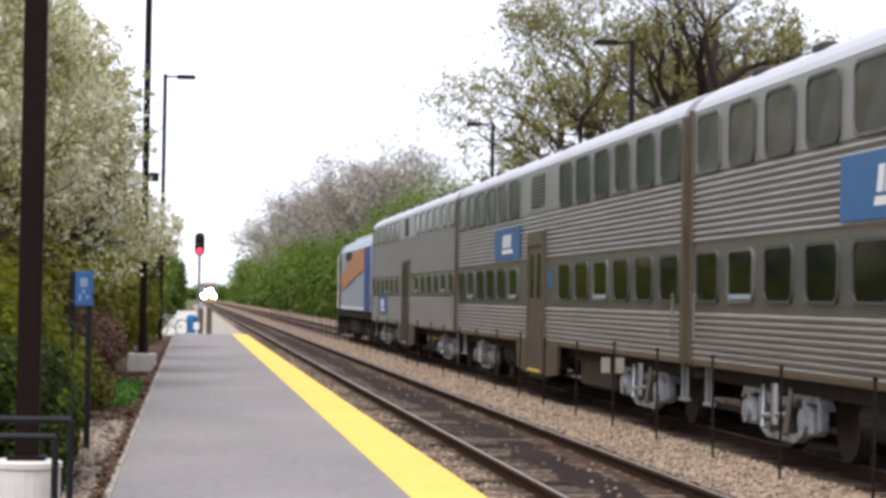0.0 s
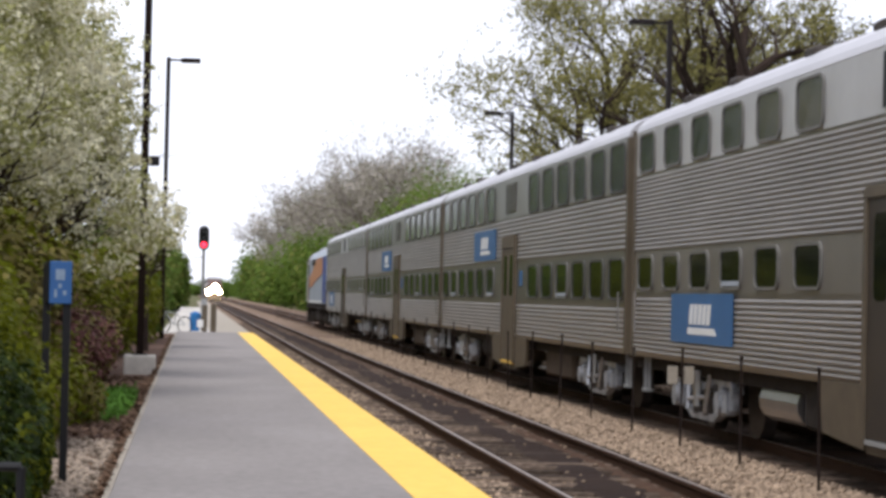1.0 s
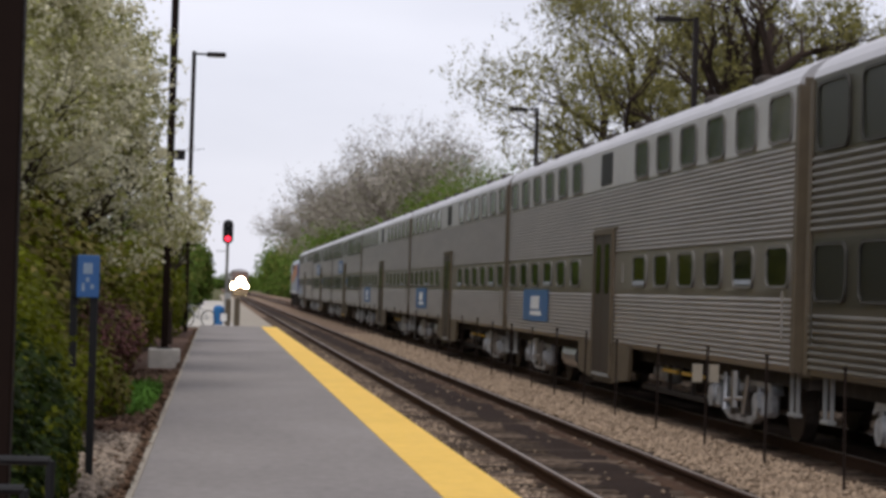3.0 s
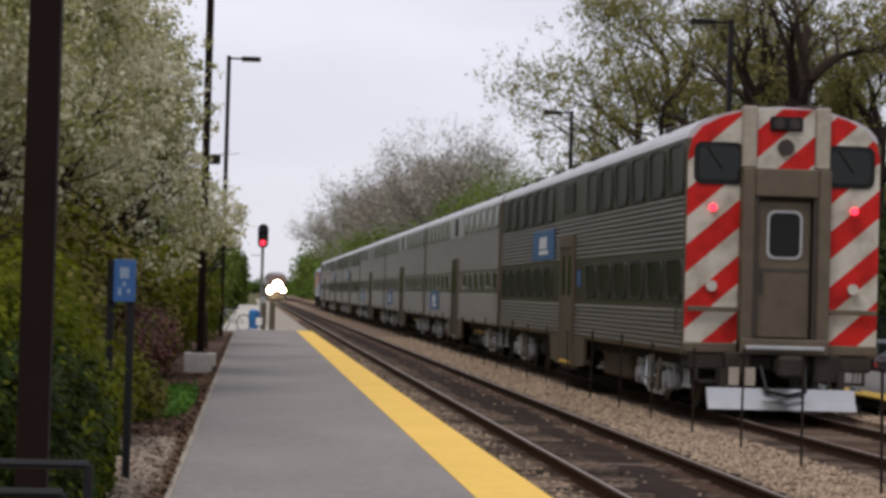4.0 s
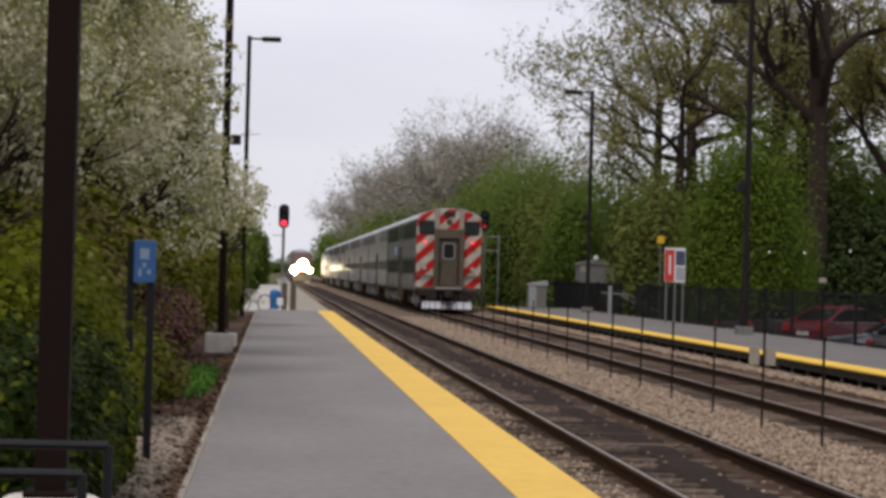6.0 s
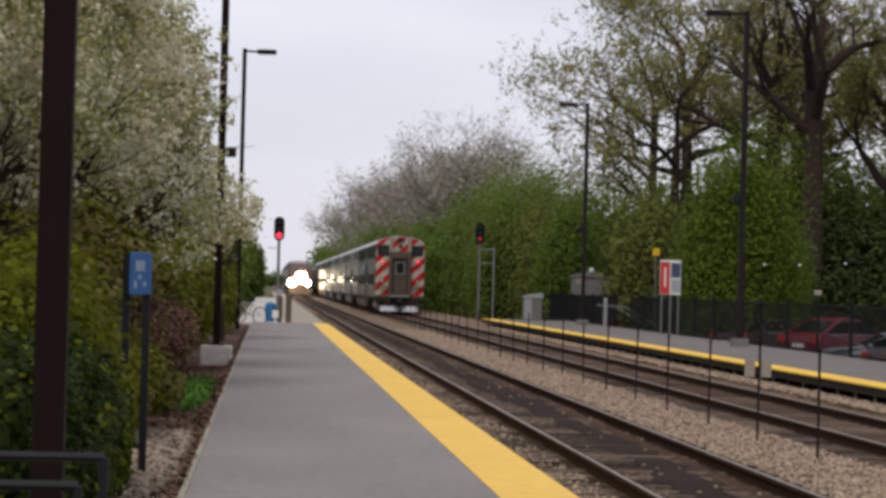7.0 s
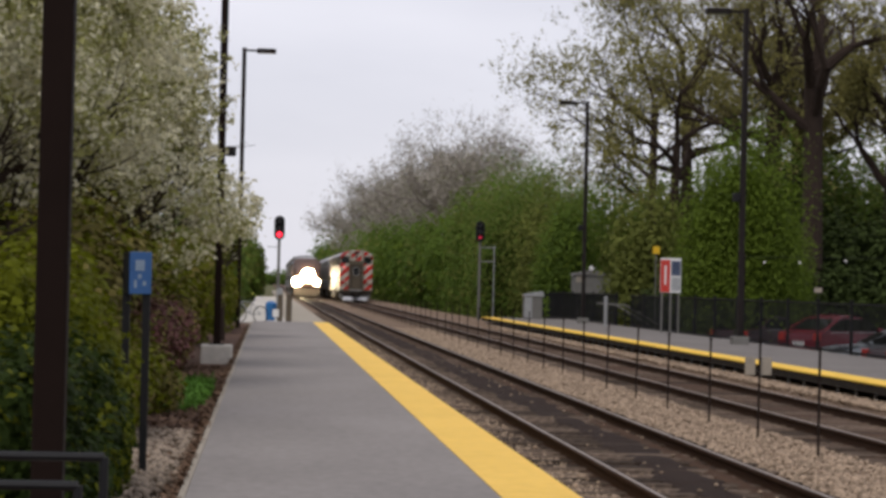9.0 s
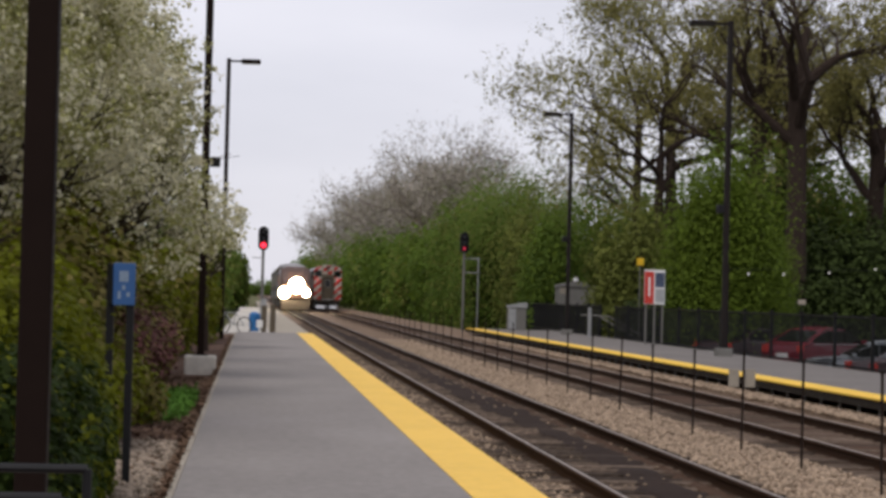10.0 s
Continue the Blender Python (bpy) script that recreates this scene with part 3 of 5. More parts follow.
        for e in (-1, 1):
            part("step_well", Shape().prism_x([(e * 2.55, 0.98), (e * 2.42, 0.42), (e * 0.95, 0.33), (e * 0.95, 0.98)], s * 1.49 - 0.03, s * 1.49 + 0.03), BRONZE, car, "lowered side skirt")
            part("corner_post", Shape().box(s * 1.47 - 0.06, s * 1.47 + 0.06, e * HALF - 0.08, e * HALF + 0.08, 0.95, 4.3), BRONZE, car)
            part("end_step", Shape().box(s * 1.36 - 0.05, s * 1.36 + 0.05, e * (HALF - 0.42) - 0.16, e * (HALF - 0.42) + 0.16, 0.42, 0.46).box(s * 1.36 - 0.02, s * 1.36 + 0.02, e * (HALF - 0.42) - 0.16, e * (HALF - 0.42) - 0.12, 0.46, 0.94)
                 .box(s * 1.36 - 0.02, s * 1.36 + 0.02, e * (HALF - 0.42) + 0.12, e * (HALF - 0.42) + 0.16, 0.46, 0.94), GALV, car, "grey corner step")
            part("grab_iron", Shape().rod((s * 1.57, e * (HALF - 0.35), 1.3), (s * 1.57, e * (HALF - 0.35), 1.9), 0.015, n=6), BAND, car)
        lw_, lz0, lz1 = (0.75, 3.58, 4.2) if kind == "A" else (0.52, 3.71, 4.26)
        lv = part("louver", Shape().box(s * 1.522 - 0.008, s * 1.522 + 0.008, -lw_, lw_, lz0, lz1), GAP if kind == "A" else BLACK, car, "dark ventilation louver")
        if kind == "A":
            for k in range(9):
                part("slat", Shape().box(s * 1.536 - 0.012, s * 1.536 + 0.012, -0.75, 0.75, 3.60 + k * 0.068, 3.635 + k * 0.068), BAND, lv)
        # blue plate with a pale slanted mark
        yc, zc, lw, lh = ((4.0, 2.96, 3.7, 0.68) if kind == "A" else (8.1, 1.55, 3.5, 0.66))
        lg = part("logo_plate", Shape().box(s * 1.538 - 0.006, s * 1.538 + 0.006, yc - lw / 2, yc + lw / 2, zc - lh / 2, zc + lh / 2), LOGO, car, "blue plate with a white mark")
        a = -1 if s < 0 else 1
        mark = Shape()
        for k in range(5):
            p = -0.62 + k * 0.25
            mark.prism_x([(yc + a * (p + e), zc + q) for e, q in ((0.0, -0.08), (0.19, -0.08), (0.26, 0.19), (0.07, 0.19))], s * 1.546 - 0.003, s * 1.546 + 0.003)
        mark.prism_x([(yc + a * p, zc + q) for p, q in ((-0.70, -0.21), (0.95, -0.21), (0.80, -0.12), (-0.66, -0.12))], s * 1.546 - 0.003, s * 1.546 + 0.003)
        part("mark", mark, WHITE, lg)
        part("notice_plate", Shape().box(s * 1.50 - 0.03, s * 1.50 + 0.03, -1.72, -1.42, 2.02, 2.34), LOGO if kind == "A" else BAND, car)
    # under the floor
    part("underframe", Shape().box(-1.3, 1.3, -HALF, HALF, 0.75, 0.94), UNDER, car, "dark underframe")
    if kind == "A":
        part("equipment_box", Shape().box(-1.30, -0.4, -6.7, -3.7, 0.30, 0.80, 0.05).box(0.4, 1.30, -6.7, -3.7, 0.30, 0.80, 0.05), BROWNBOX, car, "brown equipment box")
        part("conduit", Shape().rod((-1.2, -3.68, 0.42), (-1.2, -2.4, 0.40), 0.03, n=6).rod((-1.1, -3.68, 0.70), (-1.1, -2.4, 0.72), 0.025, n=6), GALV, car, "bare steel pipes under the floor")
    else:
        part("brake_cylinder", Shape().rod((-1.0, -3.6, 0.62), (-1.0, -2.7, 0.62), 0.15, n=12).box(-1.12, -0.88, -3.72, -3.58, 0.44, 0.78, 0.03), CAST, car, "grey brake cylinder")
        part("tie_beam", Shape().box(-1.24, -1.16, -6.9, -2.2, 0.30, 0.37).box(1.16, 1.24, -6.9, -2.2, 0.30, 0.37), UNDER, car)
        part("conduit", Shape().rod((-1.22, -4.9, 0.66), (-1.22, -3.9, 0.66), 0.032, n=6).rod((-1.22, -6.7, 0.66), (-1.22, -5.3, 0.66), 0.032, n=6), YELLOW, car, "yellow pipes under the floor")
        for yy in (-4.3, -6.0):
            part("hanger", Shape().box(-1.23, -1.17, yy, yy + 0.08, 0.36, 0.8), UNDER, car)
        part("equipment_box", Shape().box(-0.6, 0.6, -6.2, -3.0, 0.30, 0.8, 0.05), UNDER, car)
    part("battery_box", Shape().box(-1.3, -0.5, 3.0, 3.9, 0.36, 0.8, 0.05).box(-0.5, 1.3, 2.9, 5.6, 0.36, 0.8, 0.05), UNDER if kind == "B" else BRONZE, car)
    part("air_tank", Shape().rod((-1.05, 4.2, 0.6), (-1.05, 5.9, 0.6), 0.25, n=14), TANK if kind == "B" else UNDER, car, "bare metal air tank")
    for y in (-9.07, 9.07):
        truck(car, y, "silver")
    part("diaphragm", Shape().box(-0.85, 0.85, HALF, HALF + 0.30, 0.9, 4.3), GAP, car, "dark rubber diaphragm")
    if not cab:
        part("diaphragm", Shape().box(-0.85, 0.85, -HALF - 0.30, -HALF, 0.9, 4.3), GAP, car, "dark rubber diaphragm")
    for y0 in ((HALF,) if cab else (HALF, -HALF - 0.04)):
        part("end_sheet", Shape().box(-1.45, 1.45, y0, y0 + 0.04, 0.9, 4.4), BRONZE, car, "dark end wall")
    if cab:
        cab_end(car)
    return car


def cab_end(car):
    y = -HALF
    face = [(1.52, 1.13), (1.52, 4.05), (1.46, 4.30), (1.30, 4.50), (1.0, 4.66), (0.5, 4.80), (-0.5, 4.80), (-1.0, 4.66), (-1.30, 4.50), (-1.46, 4.30), (-1.52, 4.05), (-1.52, 1.13)]
    part("end_wall", Shape().prism(face, y - 0.10, y + 0.0), STRIPES, car, "end wall with diagonal red and white stripes")
    rim = part("end_rim", Shape().box(-1.54, 1.54, y - 0.12, y, 0.98, 1.14, 0.02), BRONZE, car)
    tower = part("door_frame", Shape().box(-0.70, -0.50, y - 0.34, y - 0.1, 1.0, 3.86, 0.02).box(0.50, 0.70, y - 0.34, y - 0.1, 1.0, 3.86, 0.02).box(-0.50, 0.50, y - 0.34, y - 0.1, 3.42, 3.86, 0.02)
                 .box(-0.70, 0.70, y - 0.36, y - 0.1, 0.98, 1.22, 0.02), BRONZE, car, "weathered bronze-grey door frame")
    part("door_back", Shape().box(-0.5, 0.5, y - 0.13, y - 0.10, 1.22, 3.42), GAP, tower)
    part("door_lining", Shape().box(-0.499, -0.435, y - 0.30, y - 0.13, 1.225, 3.415).box(0.435, 0.499, y - 0.30, y - 0.13, 1.225, 3.415), DOORM, tower)
    part("threshold", Shape().box(-0.62, 0.62, y - 0.44, y - 0.36, 1.05, 1.12, 0.015), GALV, tower, "bare metal threshold")
    dr = part("end_door", Shape().box(-0.42, 0.42, y - 0.19, y - 0.135, 1.24, 3.36, 0.015), BRONZE, car, "weathered end door with a window")
    part("door_window_frame", Shape().prism([(a, 2.84 + b) for a, b in rounded(0.56, 0.76, 0.12)], y - 0.215, y - 0.192), GALV, dr)
    part("door_window", Shape().prism([(a, 2.84 + b) for a, b in rounded(0.48, 0.68, 0.10)], y - 0.222, y - 0.217), BLACK, dr)
    part("door_handle", Shape().rod((-0.36, y - 0.26, 1.9), (-0.36, y - 0.26, 2.25), 0.02, n=6).box(-0.4, 0.4, y - 0.205, y - 0.192, 2.28, 2.32), DARKBAND, dr)
    part("top_panel", Shape().box(-0.46, 0.46, y - 0.15, y - 0.102, 3.87, 4.80), STRIPES, car, "striped panel above the door")
    for x in (-0.58, 0.58):
        part("roof_post", Shape().box(x - 0.11, x + 0.11, y - 0.24, y, 3.87, 4.83, 0.02), PLATE, car)
    for x in (-1.04, 1.04):
        wn_ = part("cab_window", Shape().prism([(x + a, 3.93 + b) for a, b in rounded(0.78, 0.66, 0.13)], y - 0.125, y - 0.101), BLACK, car, "dark cab window")
        part("cab_pane", Shape().prism([(x + a, 3.93 + b) for a, b in rounded(0.64, 0.52, 0.10)], y - 0.135, y - 0.127), GLASS, wn_)
        part("wiper", Shape().rod((x - 0.2, y - 0.15, 4.18), (x + 0.05, y - 0.15, 3.84), 0.012, n=5), BLACK, wn_)
        part("hose", Shape().rod((x * 0.72, y - 0.12, 0.78), (x * 0.70, y - 0.34, 0.50), 0.03, n=6).rod((x * 0.70, y - 0.34, 0.50), (x * 0.58, y - 0.36, 0.34), 0.03, n=6), BLACK, car)
        part("corner_step", Shape().box(x - 0.30, x + 0.30, y - 0.16, y + 0.1, 0.52, 0.56).box(x - 0.30, x - 0.26, y - 0.16, y - 0.10, 0.52, 0.74).box(x + 0.26, x + 0.30, y - 0.16, y - 0.10, 0.52, 0.74), UNDER, car)
        part("marker_light", Shape().rod((x + math.copysign(0.08, x), y - 0.10, 3.24), (x + math.copysign(0.08, x), y - 0.16, 3.24), 0.055, n=12), REDLIGHT, car, "lit red marker light")
        part("step_light", Shape().rod((x + math.copysign(0.08, x), y - 0.10, 2.02), (x + math.copysign(0.08, x), y - 0.17, 2.02), 0.085, n=12), LENS, car)
        part("grab_bar", Shape().box(x - 0.46, x + 0.46, y - 0.22, y - 0.16, 1.62, 1.70, 0.01), BRONZE, car)
    hl = part("headlight_housing", Shape().box(-0.26, 0.26, y - 0.20, y - 0.152, 4.46, 4.68, 0.02), BLACK, car)
    for x in (-0.12, 0.12):
        part("headlight_lens", Shape().rod((x, y - 0.20, 4.57), (x, y - 0.215, 4.57), 0.085, n=12), GAP, hl)
    part("bell", Shape().rod((0, y - 0.152, 4.20), (0, y - 0.20, 4.20), 0.13, n=14), GAP, car)
    part("pilot_beam", Shape().box(-1.45, 1.45, y - 0.10, y + 0.5, 0.72, 0.97, 0.03).box(-0.9, -0.5, y - 0.3, y, 0.55, 1.0, 0.03).box(0.5, 0.9, y - 0.3, y, 0.55, 1.0, 0.03), UNDER, car)
    part("coupler", Shape().box(-0.14, 0.14, y - 0.75, y, 0.68, 0.92, 0.04).box(-0.2, 0.2, y - 0.95, y - 0.65, 0.64, 0.98, 0.05), UNDER, car)
    part("air_hose", Shape().rod((-0.35, y - 0.3, 0.8), (-0.3, y - 0.55, 0.42), 0.03, n=6).rod((-0.3, y - 0.55, 0.42), (0.0, y - 0.6, 0.36), 0.03, n=6).rod((0.35, y - 0.3, 0.8), (0.3, y - 0.55, 0.42), 0.03, n=6).rod((0.3, y - 0.55, 0.42), (0.0, y - 0.6, 0.36), 0.03, n=6), BLACK, car)
    part("snow_plow", Shape().prism_x([(y - 0.62, 0.14), (y - 0.50, 0.28), (y - 0.44, 0.46), (y - 0.38, 0.46), (y - 0.44, 0.26), (y - 0.54, 0.14)], -1.22, 1.10), TANK, car, "bare metal plow below the coupler")
    part("plow_bracket", Shape().box(-1.0, -0.9, y - 0.42, y, 0.2, 0.74).box(0.85, 0.95, y - 0.42, y, 0.2, 0.74), UNDER, car)
    part("antenna", Shape().rod((0.55, y + 0.6, 4.8), (0.55, y + 0.6, 5.15), 0.02, n=6).box(0.3, 0.8, y + 0.2, y + 0.7, 4.75, 4.9, 0.02), GAP, car)


def locomotive(label, at, lit, group):
    lo = thing("locomotive", label, "locomotive", at, group)
    L = 10.1
    prof = [(1.50, 1.25), (1.52, 3.72), (1.34, 4.06), (0.85, 4.30), (-0.85, 4.30), (-1.34, 4.06), (-1.52, 3.72), (-1.50, 1.25)]
    part("carbody", Shape().prism(prof, -L + 0.6, 6.2), LGREY, lo, "grey locomotive body")
    nose = []
    for yy, k, top in ((6.2, 1.0, 1.0), (8.2, 1.0, 1.0), (8.9, 0.97, 0.82), (9.6, 0.88, 0.56), (9.9, 0.8, 0.5)):
        nose.append([(x * k, yy, 1.25 + (z - 1.25) * top) for x, z in prof])
    part("cab", Shape().loft(nose), BROWNCAB, lo, "sloped dark front cab")
    part("roof_hood", Shape().box(-0.95, 0.95, -8.8, 5.6, 4.20, 4.38, 0.06).box(-0.6, 0.6, -3, 1.5, 4.38, 4.46, 0.03), ROOFM, lo)
    for s in (-1, 1):
        part("rear_panel", Shape().box(s * 1.53 - 0.012, s * 1.53 + 0.012, -L + 0.6, -L + 3.2, 1.3, 3.72), LBLUE, lo, "dark blue rear panel")
        part("stripe_panel", Shape().prism_x([(-L + 3.25, 2.85), (-2.0, 2.60), (4.0, 2.15), (5.6, 2.15), (5.6, 2.7), (1.5, 3.25), (-2.0, 3.70), (-L + 3.25, 3.70)], s * 1.53 - 0.012, s * 1.53 + 0.012), LORANGE, lo, "orange stripe panel")
        part("grille", Shape().box(s * 1.55 - 0.012, s * 1.55 + 0.012, -0.2, 3.0, 3.36, 3.70), GAP, lo)
        part("sill_stripe", Shape().box(s * 1.532 - 0.010, s * 1.532 + 0.010, -L + 3.25, 6.1, 1.30, 1.42), WHITE, lo)
        part("nose_stripe", Shape().box(s * 1.532 - 0.012, s * 1.532 + 0.012, 7.85, 8.15, 1.3, 3.68), WHITE, lo, "white edge stripe of the cab")
        part("side_window", Shape().prism_x([(7.0 + a, 3.15 + b) for a, b in rounded(1.1, 0.6, 0.1)], s * 1.532 - 0.012, s * 1.532 + 0.012), GLASS, lo)
        part("windshield", Shape().quad_faces([(s * 0.12, 8.55, 3.44), (s * 1.28, 8.50, 3.42), (s * 1.28, 8.30, 3.82), (s * 0.12, 8.33, 3.95), (s * 0.12, 8.75, 3.42), (s * 1.28, 8.70, 3.40), (s * 1.28, 8.44, 3.84), (s * 0.12, 8.46, 3.97)],
                                              [(0, 1, 2, 3), (4, 5, 6, 7), (0, 1, 5, 4), (1, 2, 6, 5), (2, 3, 7, 6), (3, 0, 4, 7)]), GLASS, lo)
        # A large radius swells these balls past lens size to carry the glow.
        part("ditch_light", Shape().ball((s * 1.05, 9.9, 1.75), lit * (1.05 if s > 0 else 0.7), n=14), HEADLIGHT, lo, "lit ditch light and its glow as one ball")
    part("headlight", Shape().ball((-0.12, 9.7, 2.45), lit * 1.5, n=16), HEADLIGHT, lo, "lit headlight and its glow as one ball")
    part("frame", Shape().box(-1.45, 1.45, -L, L - 0.3, 0.95, 1.26, 0.04), UNDER, lo)
    part("fuel_tank", Shape().box(-1.35, 1.35, -2.6, 2.8, 0.25, 0.96, 0.15), UNDER, lo)
    part("pilot", Shape().prism_x([(9.5, 0.12), (10.25, 0.12), (9.9, 1.0), (9.5, 1.0)], -1.4, 1.4), UNDER, lo)
    part("rear_pilot", Shape().prism_x([(-9.5, 0.2), (-9.9, 0.2), (-9.9, 1.0), (-9.5, 1.0)], -1.3, 1.3), UNDER, lo)
    part("handrail", Shape().rod((-1.5, -9.4, 1.3), (-1.5, -9.4, 2.4), 0.025, n=6).rod((1.5, -9.4, 1.3), (1.5, -9.4, 2.4), 0.025, n=6), WHITE, lo)
    for y in (-6.6, 6.4):
        truck(lo, y, "dark")
    return lo


BROWNCAB = material("loco_front", (0.09, 0.048, 0.035), 0.5, vary=0.25, scale=2)

TAIL_0, SPEED = -104.9, 34.6
CAR = 25.9
KINDS = "ABBBAAB"
departing = []
for i, kd in enumerate(KINDS):
    lab = ("stainless gallery cab car with a striped end wall, trailing" if i == 0 else
           "fluted stainless gallery car with a blue plate between its decks" if kd == "A" else
           "fluted stainless gallery car with a blue plate low on its side")
    off = TAIL_0 + CAR * (i + 0.5)
    departing.append((gallery_car(kd, i == 0, lab, pose(TRACK_2, off, RAIL_Z)), off))
loco_off = TAIL_0 + 7 * CAR + 10.3
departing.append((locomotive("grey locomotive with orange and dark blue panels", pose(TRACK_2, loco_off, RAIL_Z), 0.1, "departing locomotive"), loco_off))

ARRIVE_0, ARRIVE_SPEED = 473.0, -25.0
arriving = []
# 0.50 makes glow-sized lamp balls; the departing locomotive's stay small.
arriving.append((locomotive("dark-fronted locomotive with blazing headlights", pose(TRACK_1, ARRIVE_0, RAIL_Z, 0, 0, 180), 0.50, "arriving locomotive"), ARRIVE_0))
for i in range(3):
    off = ARRIVE_0 + 10.3 + CAR * (i + 0.5)
    c = copy_thing(departing[1][0], pose(TRACK_1, off, RAIL_Z))
    tagged(c, "fluted stainless gallery car behind the arriving locomotive", group="cars of the arriving train")
    arriving.append((c, off))


# ---- platform furniture ----
def lamp_post(x, y, z, height, toward, box_z, base, half=0.075):
    mat = POLE if toward > 0 else FARPOLE
    lp = thing("street_lamp", "dark bronze square-section station lamp post", "lamp post", pose(x, y, z), "station lamp posts")
    part("pole", Shape().box(-half, half, -half, half, -0.1, height, 0.012), mat, lp)
    part("arm", Shape().box(min(0, toward * 0.6), max(0, toward * 0.6), -0.03, 0.03, height - 0.13, height - 0.06), mat, lp)
    a, b = sorted((toward * 0.45, toward * 1.15))
    hd = part("lamp_head", Shape().box(a, b, -0.17, 0.17, height - 0.18, height - 0.02, 0.03), mat, lp, "flat rectangular lamp head")
    part("lens", Shape().box(a + 0.08, b - 0.08, -0.12, 0.12, height - 0.19, height - 0.178), LENS, hd)
    if box_z:
        part("camera_box", Shape().box(-0.28, -0.08, -0.1, 0.1, box_z - 0.12, box_z + 0.12, 0.02).box(-0.1, -0.07, -0.03, 0.03, box_z - 0.04, box_z + 0.04) if toward < 0 else Shape().box(0.08, 0.30, -0.1, 0.1, box_z - 0.1, box_z + 0.1, 0.02), BLACK, lp)
    if base:
        w = 0.32 if toward > 0 else 0.22
        part("base", Shape().box(-w, w, -w, w, -0.2 if toward > 0 else -0.02, w, 0.02), CONCRETE if toward > 0 else SHEDM, lp, "square concrete base")
        part("base_plate", Shape().box(-0.15, 0.15, -0.15, 0.15, w, w + 0.03), mat, lp)
    return lp


near_lamp = lamp_post(-1.165, 12.1, -0.1, 9.9, 1, 0, False, 0.085)
part("footing", Shape().loft([[(q * math.cos(6.2832 * k / 24), q * math.sin(6.2832 * k / 24), z) for k in range(24)] for q, z in ((0.25, -0.1), (0.25, 0.40), (0.262, 0.41), (0.262, 0.45), (0.235, 0.465), (0.12, 0.465))]), PALECONCRETE, near_lamp, "round pale concrete footing")
part("base_plate", Shape().box(-0.14, 0.14, -0.14, 0.14, 0.465, 0.50, 0.008), POLE, near_lamp)
lamp_post(-1.02, 45.5, -0.03, 9.9, 1, 4.3, True)
lamp_post(-1.06, 80, -0.1, 10.15, 1, 0, False)
lamp_post(13.04, 60.1, RP_Z, 9.31, -1, 4.07, True)
lamp_post(13.04, 90.6, RP_Z, 9.23, -1, 3.96, True)

# sign with two panels set in a vee on black posts
sg = thing("station_sign", "small blue two-sided station sign on black posts", "sign", pose(-1.16, 19.5, -0.1))
for px_, py_, hgt in ((-0.085, 0.16, 1.90), (0.10, 0.0, 1.90)):
    part("post", Shape().box(px_ - 0.033, px_ + 0.033, py_ - 0.033, py_ + 0.033, -0.05, hgt), BLACK, sg)
pnl = part("panel", Shape().box(-0.096, 0.096, -0.012, 0.012, -0.185, 0.185, 0.004), SIGNBLUE, sg, "blue panel with pale lettering bars", at=pose(0.044, -0.05, 1.765, 0, 0, 6))
part("bar", Shape().box(-0.045, 0.035, -0.0145, -0.0125, 0.02, 0.115), PALEBLUE, pnl)
part("bar", Shape().box(-0.02, 0.01, -0.0145, -0.0125, -0.05, -0.01), PALEBLUE, pnl)
part("bar", Shape().box(-0.055, -0.03, -0.0145, -0.0125, -0.13, -0.06), PALEBLUE, pnl)
part("bar", Shape().box(0.02, 0.05, -0.0145, -0.0125, -0.11, -0.07), PALEBLUE, pnl)
# Black here is the sign's blue as it looks in shade.
part("side_panel", Shape().box(-0.012, 0.012, -0.15, 0.15, -0.18, 0.18, 0.004), BLACK, sg, "back of the other panel, black for its shaded blue", at=pose(-0.086, 0.105, 1.765, 0, 0, 12))

# low black pipe railing in the corner of the platform
rl = thing("pipe_railing", "low black pipe railing beside the platform", "railing", pose(-0.89, 11.2, -0.1))
part("rail_frame", Shape().rod((-2.2, 0, 0.816), (0.09, 0, 0.816), 0.024).rod((0.09, 0, 0.816), (0.09, 0, -0.05), 0.024).rod((-1.1, 0, 0.816), (-1.1, 0, -0.05), 0.024).rod((-2.2, 0, 0.816), (-2.2, 0, -0.05), 0.024), BLACK, rl)
rl2 = thing("pipe_railing", "low black pipe railing beside the platform", "railing", pose(-0.88, 10.4, -0.1))
part("rail_frame", Shape().rod((-2.0, 0, 0.745), (0.02, 0, 0.745), 0.024).rod((0.02, 0, 0.745), (0.02, 0, -0.05), 0.024).rod((-1.1, 0, 0.745), (-1.1, 0, -0.05), 0.024), BLACK, rl2)


